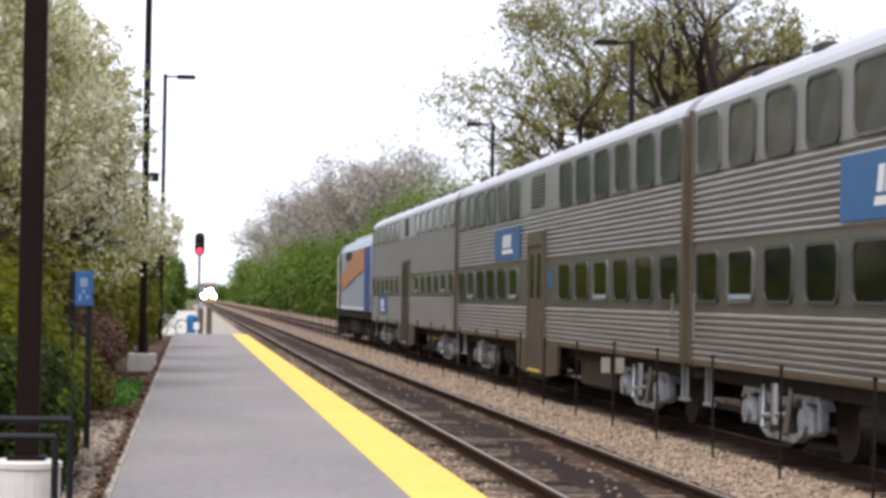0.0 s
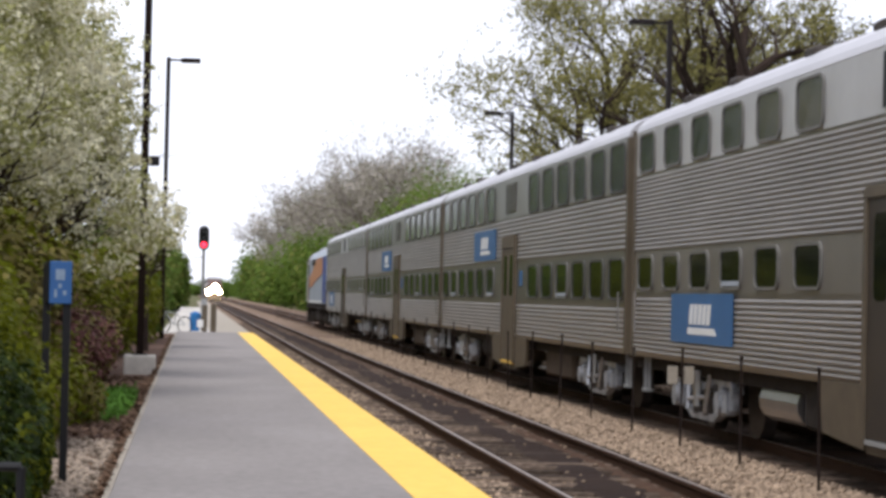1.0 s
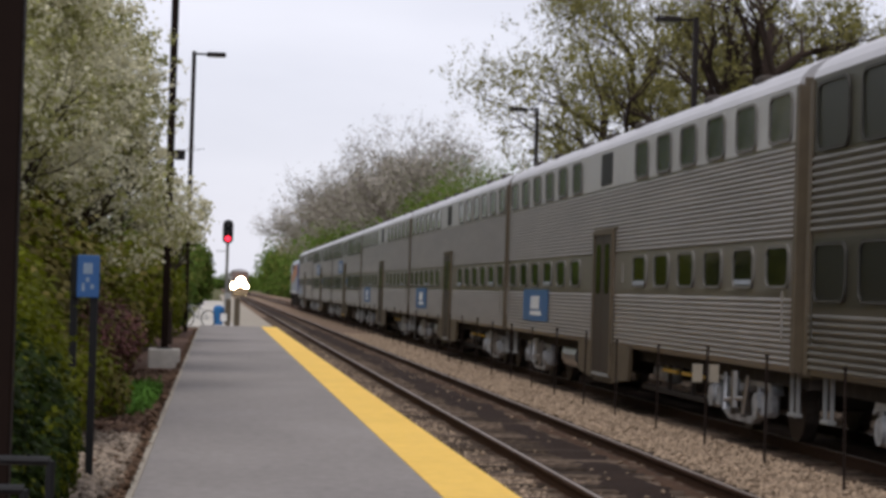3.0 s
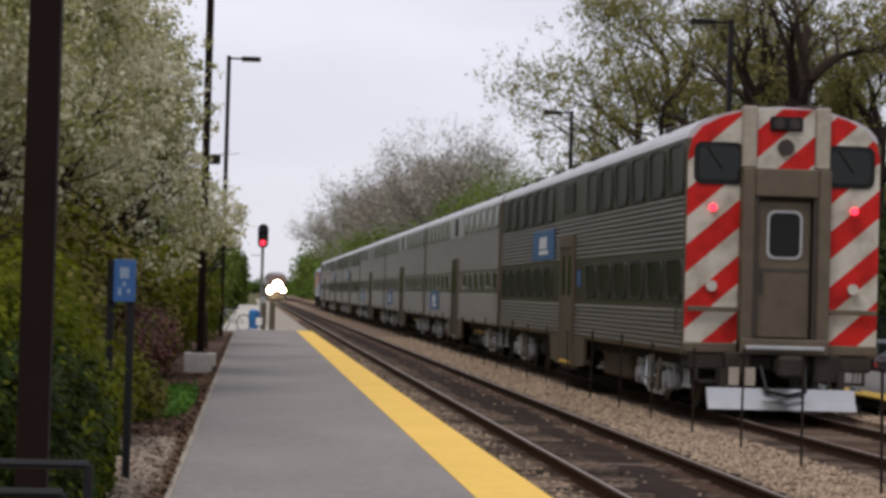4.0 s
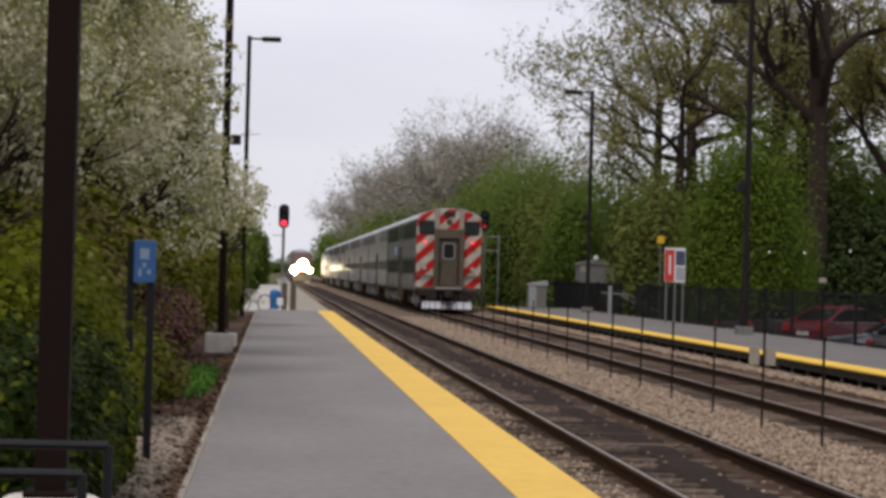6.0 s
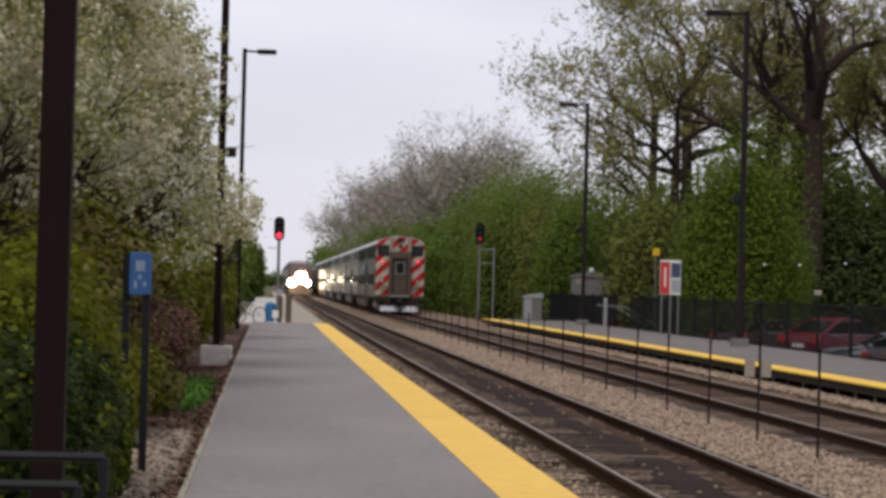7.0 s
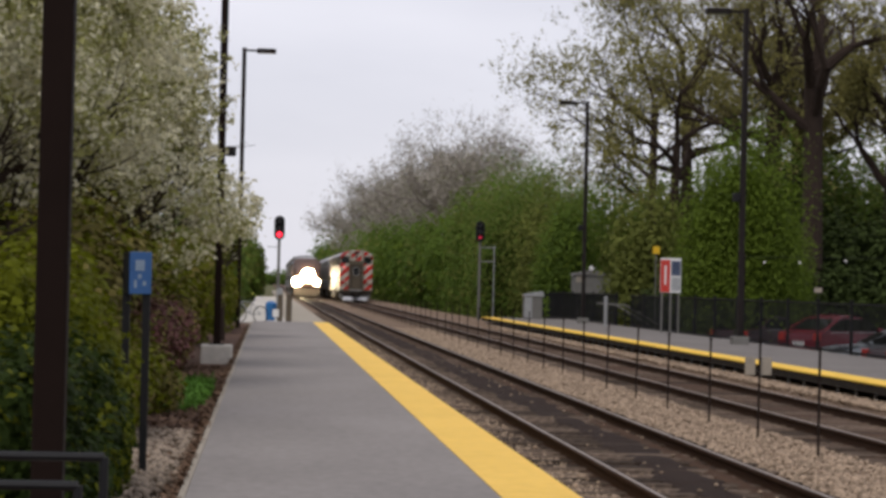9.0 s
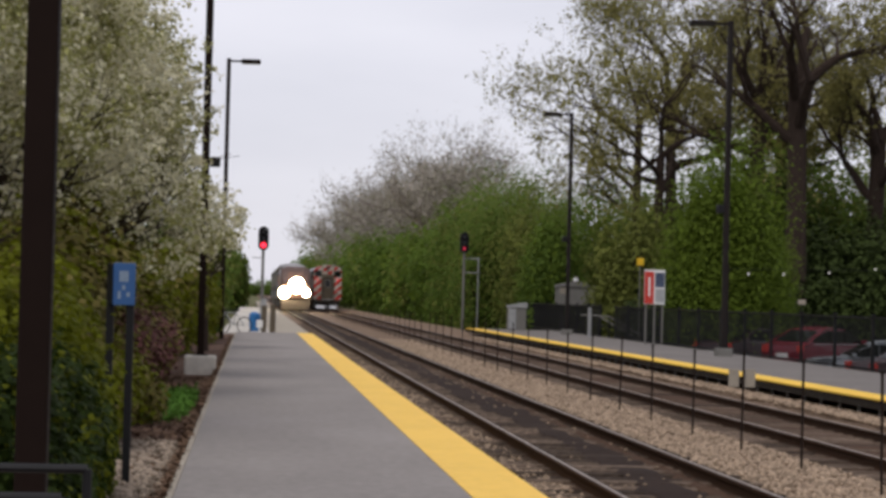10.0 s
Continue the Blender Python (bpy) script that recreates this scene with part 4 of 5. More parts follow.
def signal(x, y, z, height, label, ladder):
    s = thing("railway_signal", label, "signal", pose(x, y, z), "railway signals")
    part("mast", Shape().rod((0, 0, -0.2), (0, 0, height), 0.065, n=10), SHEDM, s)
    h = part("signal_head", Shape().prism([(a, height + 0.1 + b) for a, b in rounded(0.46, 1.05, 0.21)], -0.06, 0.06).box(-0.15, 0.15, 0.06, 0.3, height - 0.25, height + 0.45, 0.03), BLACK, s, "black oval signal head")
    for k, dz in enumerate((-0.2, 0.1, 0.4)):
        part("hood", Shape().rod((0, -0.06, height + dz), (0, -0.22, height + dz), 0.13, n=12, cap=False), BLACK, h)
        part("lens", Shape().rod((0, -0.065, height + dz), (0, -0.08, height + dz), (0.08 if ladder else 0.12) if k == 0 else 0.09, n=12), (DIMRED if ladder else REDLIGHT) if k == 0 else GLASS, h, "lit red lens" if k == 0 else "")
    if ladder:
        part("ladder", Shape().rod((0.75, 0.2, -0.2), (0.75, 0.2, height - 0.6), 0.03, n=6).rod((0, 0.1, height - 0.7), (0.8, 0.2, height - 0.7), 0.025, n=6).rod((0, 0.1, height - 1.4), (0.8, 0.2, height - 1.4), 0.02, n=6), GALV, s)
    else:
        part("arm", Shape().rod((-0.5, 0.05, height - 0.75), (0.0, 0.05, height - 0.75), 0.02, n=6), GALV, s)
        part("arm", Shape().rod((-0.4, 0.05, height - 1.9), (0.3, 0.05, height - 1.9), 0.02, n=6), GALV, s)
        part("junction_box", Shape().box(-0.05, 0.2, -0.15, 0.15, 0.6, 1.4, 0.01), GALV, s)
    return s


signal(0.44, 97, -0.1, 3.97, "railway signal showing red beside the platform's end", False)
signal(10.55, 110, -0.5, 4.75, "railway signal showing red past the opposite platform", True)

bn = thing("recycling_bin", "blue recycling bin on the concrete path", "bin", pose(0.14, 94, -0.06))
part("body", Shape().loft([[(r * math.cos(6.2832 * k / 14), r * math.sin(6.2832 * k / 14), z) for k in range(14)] for r, z in ((0.20, 0.0), (0.24, 0.6), (0.22, 0.75), (0.1, 0.82))]), BINBLUE, bn)
bx = thing("relay_cabinet", "brown weathered cabinet at the foot of the signal", "cabinet", pose(0.72, 93, -0.06))
part("body", Shape().box(-0.30, -0.08, -0.2, 0.2, 0, 1.12, 0.02).box(0.06, 0.30, -0.2, 0.2, 0, 1.16, 0.02), BRONZE, bx)
part("notice", Shape().box(-0.5, -0.24, -0.24, -0.21, 0.18, 0.5).box(-0.4, -0.34, -0.23, -0.2, 0, 0.2), WHITE, bx, "white notice")


def ring(r, t, n=28, m=6):
    """A ring in the plane x = 0."""
    vs = [(t * math.sin(6.2832 * j / m), (r + t * math.cos(6.2832 * j / m)) * math.cos(6.2832 * k / n), (r + t * math.cos(6.2832 * j / m)) * math.sin(6.2832 * k / n)) for k in range(n) for j in range(m)]
    fs = [(k * m + j, k * m + (j + 1) % m, (k + 1) % n * m + (j + 1) % m, (k + 1) % n * m + j) for k in range(n) for j in range(m)]
    return Shape().quad_faces(vs, fs)


bike = thing("bicycle", "parked bicycle leaning near the concrete path", "bicycle", pose(-0.72, 90.5, 0.24, 0, 0, 62))
part("wheel", ring(0.33, 0.022), TYRE, bike, at=pose(0, 0.5, 0))
part("wheel", ring(0.33, 0.022), TYRE, bike, at=pose(0, -0.5, 0))
part("frame", Shape().rod((0, -0.5, 0), (0, -0.1, 0.5), 0.02, n=6).rod((0, -0.1, 0.5), (0, 0.4, 0.52), 0.02, n=6).rod((0, 0.4, 0.52), (0, 0.5, 0), 0.02, n=6).rod((0, -0.1, 0.5), (0, 0.0, 0), 0.02, n=6).rod((0, 0, 0), (0, 0.4, 0.5), 0.02, n=6).rod((0, -0.5, 0), (0, 0, 0), 0.016, n=6), GALV, bike)
part("handlebar", Shape().rod((-0.25, 0.4, 0.66), (0.25, 0.4, 0.66), 0.018, n=6).rod((0, 0.4, 0.5), (0, 0.4, 0.66), 0.018, n=6), BLACK, bike)
part("saddle", Shape().box(-0.07, 0.07, -0.24, 0.04, 0.56, 0.62, 0.02), BLACK, bike)

# posts of the fence between the two tracks
fp = thing("fence_post", "thin rusty steel post between the two tracks", "post", pose(6.50, 25.52, BED_Z), "posts between the tracks")
part("bar", Shape().box(-0.013, 0.013, -0.013, 0.013, -0.2, 1.30), RUST, fp)
part("cap", Shape().box(-0.02, 0.02, -0.02, 0.02, 1.30, 1.33), RUST, fp)
prng = random.Random(3)
for k in list(range(-4, 0)) + list(range(1, 46)):
    copy_thing(fp, pose(6.50 + prng.uniform(-0.03, 0.03), 25.52 + 3.246 * k, BED_Z + prng.uniform(-0.06, 0.02), prng.uniform(-1, 1), prng.uniform(-1.2, 1.2), 0))

np_ = thing("notice_plates", "pair of pale notice plates on a post between the tracks", "sign", pose(6.50, 28.77, BED_Z))
for x0, x1 in ((-0.175, -0.035), (0.035, 0.185)):
    part("plate", Shape().box(x0, x1, 0.016, 0.028, 0.86, 1.10, 0.003), PLATE, np_)
part("bracket", Shape().box(-0.16, 0.16, 0.0285, 0.036, 0.95, 1.0), RUST, np_)

# black fence behind the opposite platform
FX = 14.08
for k in range(29):
    y0 = 19.6 + 3.27 * k
    if k == 0:
        fpanel = thing("iron_fence", "black metal picket fence behind the opposite platform", "fence", pose(FX, y0, RP_Z - 0.1), "fence panels")
        part("post", Shape().box(-0.04, 0.04, -0.04, 0.04, -0.80, 1.41), FENCE, fpanel)
        part("top_rail", Shape().box(-0.02, 0.02, 0.04, 3.23, 1.29, 1.34), FENCE, fpanel)
        part("bottom_rail", Shape().box(-0.02, 0.02, 0.04, 3.23, 0.12, 0.17), FENCE, fpanel)
        pk = Shape().box(-0.009, 0.009, -0.009, 0.009, 0.0, 1.33).mesh("picket", FENCE)
        for j in range(20):
            o = new("picket", pk)
            o.parent = fpanel
            o.matrix_basis = pose(0, 0.17 + j * 0.155, 0)
    elif k != 20:
        copy_thing(fpanel, pose(FX, y0, RP_Z - 0.1))

# information board, notices, cabinet and shelter on the opposite side
ib = thing("information_board", "red and white information board on steel posts", "sign", pose(13.62, 74, RP_Z))
for x in (-0.28, 0.02, 0.295):
    part("post", Shape().box(x - 0.025, x + 0.025, -0.025, 0.025, -0.02, 1.48), SHEDM, ib)
bd = part("board", Shape().box(-0.355, 0.355, -0.05, -0.027, 1.37, 2.54, 0.005), WHITE, ib, "white board")
part("red_panel", Shape().box(-0.345, -0.02, -0.056, -0.052, 1.39, 2.48), RED, bd)
part("white_bar", Shape().box(-0.21, -0.15, -0.060, -0.057, 1.64, 2.29), WHITE, bd)
part("picture_panel", Shape().box(0.02, 0.335, -0.056, -0.052, 1.95, 2.45), PICTURE, bd, "dark blue-grey picture panel")
part("notice_panel", Shape().box(0.03, 0.335, -0.056, -0.052, 1.44, 1.89), GALV, bd, "pale notice panel")
ys = thing("warning_sign", "small yellow square sign on a thin post", "sign", pose(15.6, 88, -0.4))
part("plate", Shape().box(-0.14, 0.14, -0.012, 0.012, 3.48, 3.78, 0.004), YSIGN, ys)
part("post", Shape().rod((0, 0.03, -0.35), (0, 0.03, 3.8), 0.025, n=6), SHEDM, ys)
sh = thing("shelter", "small grey gabled equipment shelter on posts behind the platform", "shelter", pose(15.35, 104, -0.5))
part("box", Shape().box(-0.88, 0.88, -0.7, 0.7, 1.86, 2.74, 0.02), SHEDM, sh)
part("gable_roof", Shape().prism([(-0.94, 2.742), (0.94, 2.742), (0.90, 2.80), (0.0, 3.0), (-0.90, 2.80)], -0.76, 0.76), SHEDM, sh)
part("cap", Shape().ball((0, 0, 3.06), 0.13), WHITE, sh)
part("notice", Shape().box(-0.84, -0.58, -0.712, -0.702, 2.4, 2.7), PLATE, sh, "faded pinkish notice")
for x in (-0.66, 0.66):
    part("leg", Shape().box(x - 0.09, x + 0.09, -0.09, 0.09, -0.3, 1.862), SHEDM, sh)
cb = thing("utility_cabinet", "pale utility cabinet with a sloping lid", "cabinet", pose(12.19, 101, RP_Z))
part("body", Shape().box(-0.42, 0.42, -0.3, 0.3, -0.02, 1.02, 0.02), SHEDM, cb)
part("door", Shape().box(-0.42, -0.06, -0.318, -0.302, 0.04, 0.98, 0.004), GALV, cb, "pale metal door")
part("lid", Shape().prism([(-0.46, 1.02), (0.46, 1.02), (0.46, 1.24), (0.38, 1.26), (-0.46, 1.10)], -0.34, 0.34), GALV, cb)
st = thing("stair_flight", "grey concrete steps from the platform down to the car park", "stairs", pose(13.995, 86.64, -0.715), kind="structure")
for k in range(5):
    part("step", Shape().box(k * 0.29, k * 0.29 + 0.288, -1.25, 1.25, 0, 0.73 - k * 0.148), CONCRETE, st)
for y in (85.3, 87.98):
    ra = thing("stair_railing", "grey handrail beside the steps down to the car park", "railing", pose(13.95, y, RP_Z), "stair railings")
    part("handrail", Shape().rod((-0.72, 0, 0.86), (0.0, 0, 0.82), 0.032, n=8).rod((0.0, 0, 0.82), (1.40, 0, 0.06), 0.032, n=8), SHEDM, ra)
    part("mid_rail", Shape().rod((-0.72, 0, 0.52), (0.0, 0, 0.48), 0.022, n=6).rod((0.0, 0, 0.48), (1.40, 0, -0.28), 0.022, n=6), BLACK, ra)
    for x, z0, z in ((0.0, -0.02, 0.82), (0.72, -0.46, 0.43), (1.40, -0.76, 0.06)):
        part("post", Shape().rod((x, 0, z0), (x, 0, z), 0.028, n=6), BLACK, ra)
    if y < 86:
        part("end_post", Shape().box(-0.84, -0.72, -0.06, 0.06, -0.02, 1.16, 0.01), GALV, ra, "pale square end post")
nb = thing("notice_board", "small pale notice board on a post behind the fence", "sign", pose(19.75, 78, -0.72))
part("plate", Shape().box(-0.14, 0.14, -0.015, 0.015, 2.38, 2.56, 0.004), PLATE, nb)
part("post", Shape().rod((0, 0.04, -0.1), (0, 0.04, 2.5), 0.025, n=6), BLACK, nb)
cabl = thing("string_lights", "string of small white globe lights under the trees", "lights", pose(0, 76, 0))
part("cable", Shape().rod((16.6, 0, 2.85), (23.2, 0.5, 2.95), 0.008, n=5), BLACK, cabl)
for x, z in ((17.35, 2.68), (18.63, 2.70), (20.3, 2.80), (22.0, 2.97)):
    part("bulb", Shape().ball((x, 0.1 + (x - 16.6) * 0.07, z), 0.036), BULB, cabl)
for x in (16.6, 23.2):
    part("post", Shape().box(x - 0.04, x + 0.04, 0.0 if x < 20 else 0.46, 0.08 if x < 20 else 0.54, -0.75, 3.0), POLE, cabl)


def car_body(name, label, at, mat, tall, length, estate):
    """A car with its tail at -y: an estate keeps its roof to the back, a saloon has a boot."""
    c = thing(name, label, "car", at, "parked cars")
    h = length / 2
    low = 0.60 * tall
    tail = -h + 0.30 if estate else -h + 0.85
    top = -h + 1.35 if estate else -h + 1.5
    roof = [(tail, low * 1.08), (top, tall * 0.95), (top + 0.4, tall * 0.99), (-0.1 * h, tall), (0.08 * h, tall * 0.985), (0.2 * h, tall * 0.93), (0.52 * h, low * 1.10)]
    boot = [(-h, 0.45), (-h + 0.02, low * 0.8), (-h + 0.10, low * 1.02)]
    side = boot + roof + [(h * 0.8, low * 1.02), (h * 0.95, low * 0.92), (h, low * 0.70), (h, 0.35), (h - 0.4, 0.25), (-h + 0.3, 0.25)]
    rings = []
    for x in (-0.85, -0.90, -0.80, -0.6, 0.6, 0.80, 0.90, 0.85):
        edge = 0.975 if abs(x) == 0.85 else 1.0
        rings.append([(x * (1.0 if z < low * 1.09 else 0.82 if z > tall * 0.9 else 0.93), y * edge, z - (0.03 if z > low * 1.09 and abs(x) > 0.7 else 0.0)) for y, z in side])
    part("body", Shape().loft(rings), mat, c, smooth=False)

    def pane(name, p, q, w0, w1, out):
        """Glass laid on the slope from p to q, a little proud of it."""
        (y0, z0), (y1, z1) = [(p[0] + (q[0] - p[0]) * f, p[1] + (q[1] - p[1]) * f) for f in (0.12, 0.90)]
        vs = []
        for d in (0.018, -0.06):
            vs += [(-w0, y0 + out * d, z0 + d * 0.6), (w0, y0 + out * d, z0 + d * 0.6), (w1, y1 + out * d, z1 + d * 0.6), (-w1, y1 + out * d, z1 + d * 0.6)]
        part(name, Shape().quad_faces(vs, [(0, 1, 2, 3), (4, 5, 6, 7), (0, 1, 5, 4), (1, 2, 6, 5), (2, 3, 7, 6), (3, 0, 4, 7)]), GLASS, c)
    pane("rear_window", roof[0], roof[1], 0.70, 0.58, -1)
    pane("windscreen", roof[6], roof[5], 0.72, 0.60, 1)
    a, e = tail + 0.34, 0.46 * h
    spans = ((a, a + (e - a) * 0.30), (a + (e - a) * 0.32, a + (e - a) * 0.62), (a + (e - a) * 0.64, e))

    def head(y):
        """Upper edge of the side glass."""
        return low * 1.13 + (tall * 0.925 - low * 1.13) * max(0.02, min(1.0, (y - tail - 0.1) / (top - tail), (0.50 * h - y) / (0.34 * h)))
    for s in (-1, 1):
        for y0, y1 in spans:
            glass = [(y0, low * 1.12)] + [(y0 + (y1 - y0) * f, head(y0 + (y1 - y0) * f)) for f in (0.0, 0.33, 0.66, 1.0)] + [(y1, low * 1.12)]
            part("side_window", Shape().prism_x(glass, s * 0.80 - 0.05, s * 0.80 + 0.042), GLASS, c)
        part("tail_light", Shape().box(s * 0.76 - 0.12, s * 0.76 + 0.12, -h - 0.02, -h + 0.14, low * 0.76, low * 1.03, 0.02), RED, c, "red tail light")
        part("headlamp", Shape().box(s * 0.70 - 0.18, s * 0.70 + 0.18, h - 0.16, h + 0.012, low * 0.68, low * 0.86, 0.02), LENS, c, "clear headlamp")
        part("mirror", Shape().box(s * 0.98 - 0.09, s * 0.98 + 0.09, h * 0.4, h * 0.4 + 0.12, low * 1.08, low * 1.22, 0.02), mat, c)
        part("sill_trim", Shape().box(s * 0.832 - 0.012, s * 0.832 + 0.012, -h * 0.45, h * 0.45, 0.34, 0.42), TYRE, c)
        part("belt_trim", Shape().box(s * 0.895 - 0.012, s * 0.895 + 0.012, a, e, low * 1.06, low * 1.085), GALV, c, "thin bright belt trim")
        for yy in (-h * 0.62, h * 0.62):
            w = part("wheel", Shape().rod((s * 0.70, yy, 0.33), (s * 0.91, yy, 0.33), 0.33, n=18), TYRE, c)
            part("rim", Shape().rod((s * 0.832, yy, 0.33), (s * 0.925, yy, 0.33), 0.21, n=14), GALV, w)
    part("plate", Shape().box(-0.25, 0.25, -h - 0.03, -h + 0.01, low * 0.6, low * 0.75), WHITE, c)
    part("bumper", Shape().box(-0.84, 0.84, -h - 0.06, -h + 0.1, 0.3, 0.52, 0.03), mat, c)
    part("bumper", Shape().box(-0.84, 0.84, h - 0.1, h + 0.05, 0.3, 0.52, 0.03), mat, c)
    return c


car_body("parked_suv", "dark red parked estate car behind the fence", pose(20.15, 76.3, -0.77, 0, 0, -52), CARRED, 1.66, 4.7, True)
car_body("parked_car", "silver parked saloon car behind the fence", pose(17.95, 61.4, -0.72, 0, 0, 82), CARSILVER, 1.42, 4.5, False)
car_body("parked_car", "dark maroon parked saloon car behind the fence", pose(18.45, 58.2, -0.72, 0, 0, -80), CARDARK, 1.42, 4.5, False)
car_body("parked_car", "dark parked saloon car in the shade", pose(18.6, 81.0, -0.72, 0, 0, -52), CARDARK, 1.5, 4.5, False)


# ---- trees and shrubs ----
def limb(shape, a, d, length, r, level, rg, tips, spread, droop, keep, sides):
    """One bending limb, which forks at its end and sends out side shoots."""
    segs = 3 if level > 1 else 2
    p, rr = a.copy(), r
    for s in range(segs):
        d = (d + Vector((rg.uniform(-1, 1), rg.uniform(-1, 1), rg.uniform(-0.7, 0.9) - droop * (s + 1) * 0.3)) * 0.26).normalized()
        q = p + d * (length / segs)
        r2 = rr * 0.86
        shape.rod(p, q, rr, r2, n=max(3, sides), cap=False)
        p, rr = q, r2
        if level > 0 and s < segs - 1 and rg.random() < keep:
            side = (d + Vector((rg.uniform(-1, 1), rg.uniform(-1, 1), rg.uniform(-0.2, 0.7))) * 1.0).normalized()
            limb(shape, p, side, length * rg.uniform(0.55, 0.8), rr * 0.5, level - 1, rg, tips, spread, droop, keep, sides - 1)
        if level <= 1:
            tips.append(tuple(p))
    if level > 0:
        for k in range(2 if rg.random() < 0.65 else 3):
            child = (d + Vector((rg.uniform(-1, 1), rg.uniform(-1, 1), rg.uniform(-0.35, 0.6))) * spread).normalized()
            limb(shape, p, child, length * rg.uniform(0.62, 0.9), rr * rg.uniform(0.6, 0.8), level - 1, rg, tips, spread, droop, keep, sides - 1)


def tree(name, label, x, y, z, trunk, r, seed, levels=5, lean=(0, 0), spread=0.75, droop=0.0, keep=0.6, first=2.6, bark=None, leaf=None, per_tip=3, leaf_size=0.12, scatter=0.35, second=None, second_share=0.4, group="trees", forks=4, long=1.5, high=0.3, gaps=None):
    rg = random.Random(seed)
    npr = np.random.default_rng(seed)
    t = thing(name, label, "tree", pose(x, y, z), group)
    wood, tips = Shape(), []
    top = Vector((lean[0], lean[1], trunk))
    pts = [Vector((0, 0, -0.3)), Vector((lean[0] * 0.2, lean[1] * 0.2, trunk * 0.35)), Vector((lean[0] * 0.55, lean[1] * 0.55, trunk * 0.7)), top]
    rs = [r * 1.35, r, r * 0.92, r * 0.85]
    for a, b, r0, r1 in zip(pts, pts[1:], rs, rs[1:]):
        wood.rod(a, b, r0, r1, n=10, cap=False)
    for k in range(forks):
        an = 6.2832 * (k * 0.62 + rg.uniform(-0.08, 0.08))
        up = 1.0 - high * k / forks
        d = Vector((math.cos(an) * spread, math.sin(an) * spread, rg.uniform(0.35, 1.0) * (0.5 + up * 0.6))).normalized()
        at = top * up
        limb(wood, at, d, first * rg.uniform(0.75, 1.25) * (1.15 - 0.25 * up), r * (0.48 + 0.16 * up), levels - 1, rg, tips, spread, droop, keep, 7)
    limb(wood, top, Vector((rg.uniform(-0.3, 0.3), rg.uniform(-0.3, 0.3), 1)).normalized(), first, r * 0.52, levels - 1, rg, tips, spread, droop, keep, 7)
    part("trunk", wood, bark or BARK, t, "branching trunk")
    if gaps is not None:
        tips = [p for p in tips if noise.noise(Vector(p) * 0.75 + Vector((seed, 0, 0))) > gaps]
    tp = np.array(tips)
    if leaf and len(tp):
        off = npr.normal(size=(len(tp) * per_tip, 3))
        pts = np.repeat(tp, per_tip, 0) + off * scatter
        out = off * 0.7 + np.array([0, 0, 0.15]) if long < 3 else off
        pick = npr.random(len(pts)) < (second_share if second else -1)
        ob = new("crown", leaf_mesh("crown", pts[~pick], leaf_size, leaf, npr, long, out[~pick]))
        ob.parent = t
        if second:
            ob = new("blossom" if leaf is PEARLEAF else "crown", leaf_mesh("blossom", pts[pick], leaf_size, second, npr, 1.5, out[pick]))
            ob.parent = t
    return t


def shrub(name, label, x, y, z, size, n, leaf, leaf_size, seed, blobs=9, category="shrub", group="shrubs", second=None, share=0.3, low=0.25):
    """Many leaves on uneven clumps over a few stems."""
    npr = np.random.default_rng(seed)
    rg = random.Random(seed)
    t = thing(name, label, category, pose(x, y, z), group)
    wood = Shape()
    sx, sy, sz = size
    cs = []
    for k in range(blobs):
        c = Vector((rg.uniform(-0.62, 0.62) * sx, rg.uniform(-0.62, 0.62) * sy, sz * rg.uniform(low, 0.745)))
        cs.append((c, rg.uniform(0.24, 0.42)))
        wood.rod((c.x * 0.2, c.y * 0.2, -0.1), c * 0.75, 0.02 * sz, 0.012 * sz, n=5, cap=False)
        wood.rod(c * 0.75, c, 0.012 * sz, 0.006 * sz, n=4, cap=False)
    part("trunk", wood, BARK, t, "branching woody stems")
    pts, out = [], []
    for c, rr in cs:
        m = n // blobs
        d = npr.normal(size=(m, 3))
        d /= np.linalg.norm(d, axis=1)[:, None]
        rad = npr.uniform(0.35, 1.0, m) ** 0.45
        bump = 1 + 0.22 * np.sin(d[:, 0] * 5 + rr * 40) * np.sin(d[:, 1] * 6 + rr * 20) + npr.normal(size=m) * 0.07
        pts.append(np.array(c) + d * (rad * bump)[:, None] * np.array([sx, sy, sz * 0.8]) * rr * 1.5)
        out.append(d * 0.7 + np.array([0, 0, 0.45]))
    pts, out = np.concatenate(pts), np.concatenate(out)
    pts, out = pts[pts[:, 2] > 0], out[pts[:, 2] > 0]
    pick = npr.random(len(pts)) < (share if second else -1)
    ob = new("foliage", leaf_mesh("foliage", pts[~pick], leaf_size, leaf, npr, facing=out[~pick]))
    ob.parent = t
    if second:
        ob = new("foliage", leaf_mesh("foliage", pts[pick], leaf_size, second, npr, facing=out[pick]))
        ob.parent = t
    return t


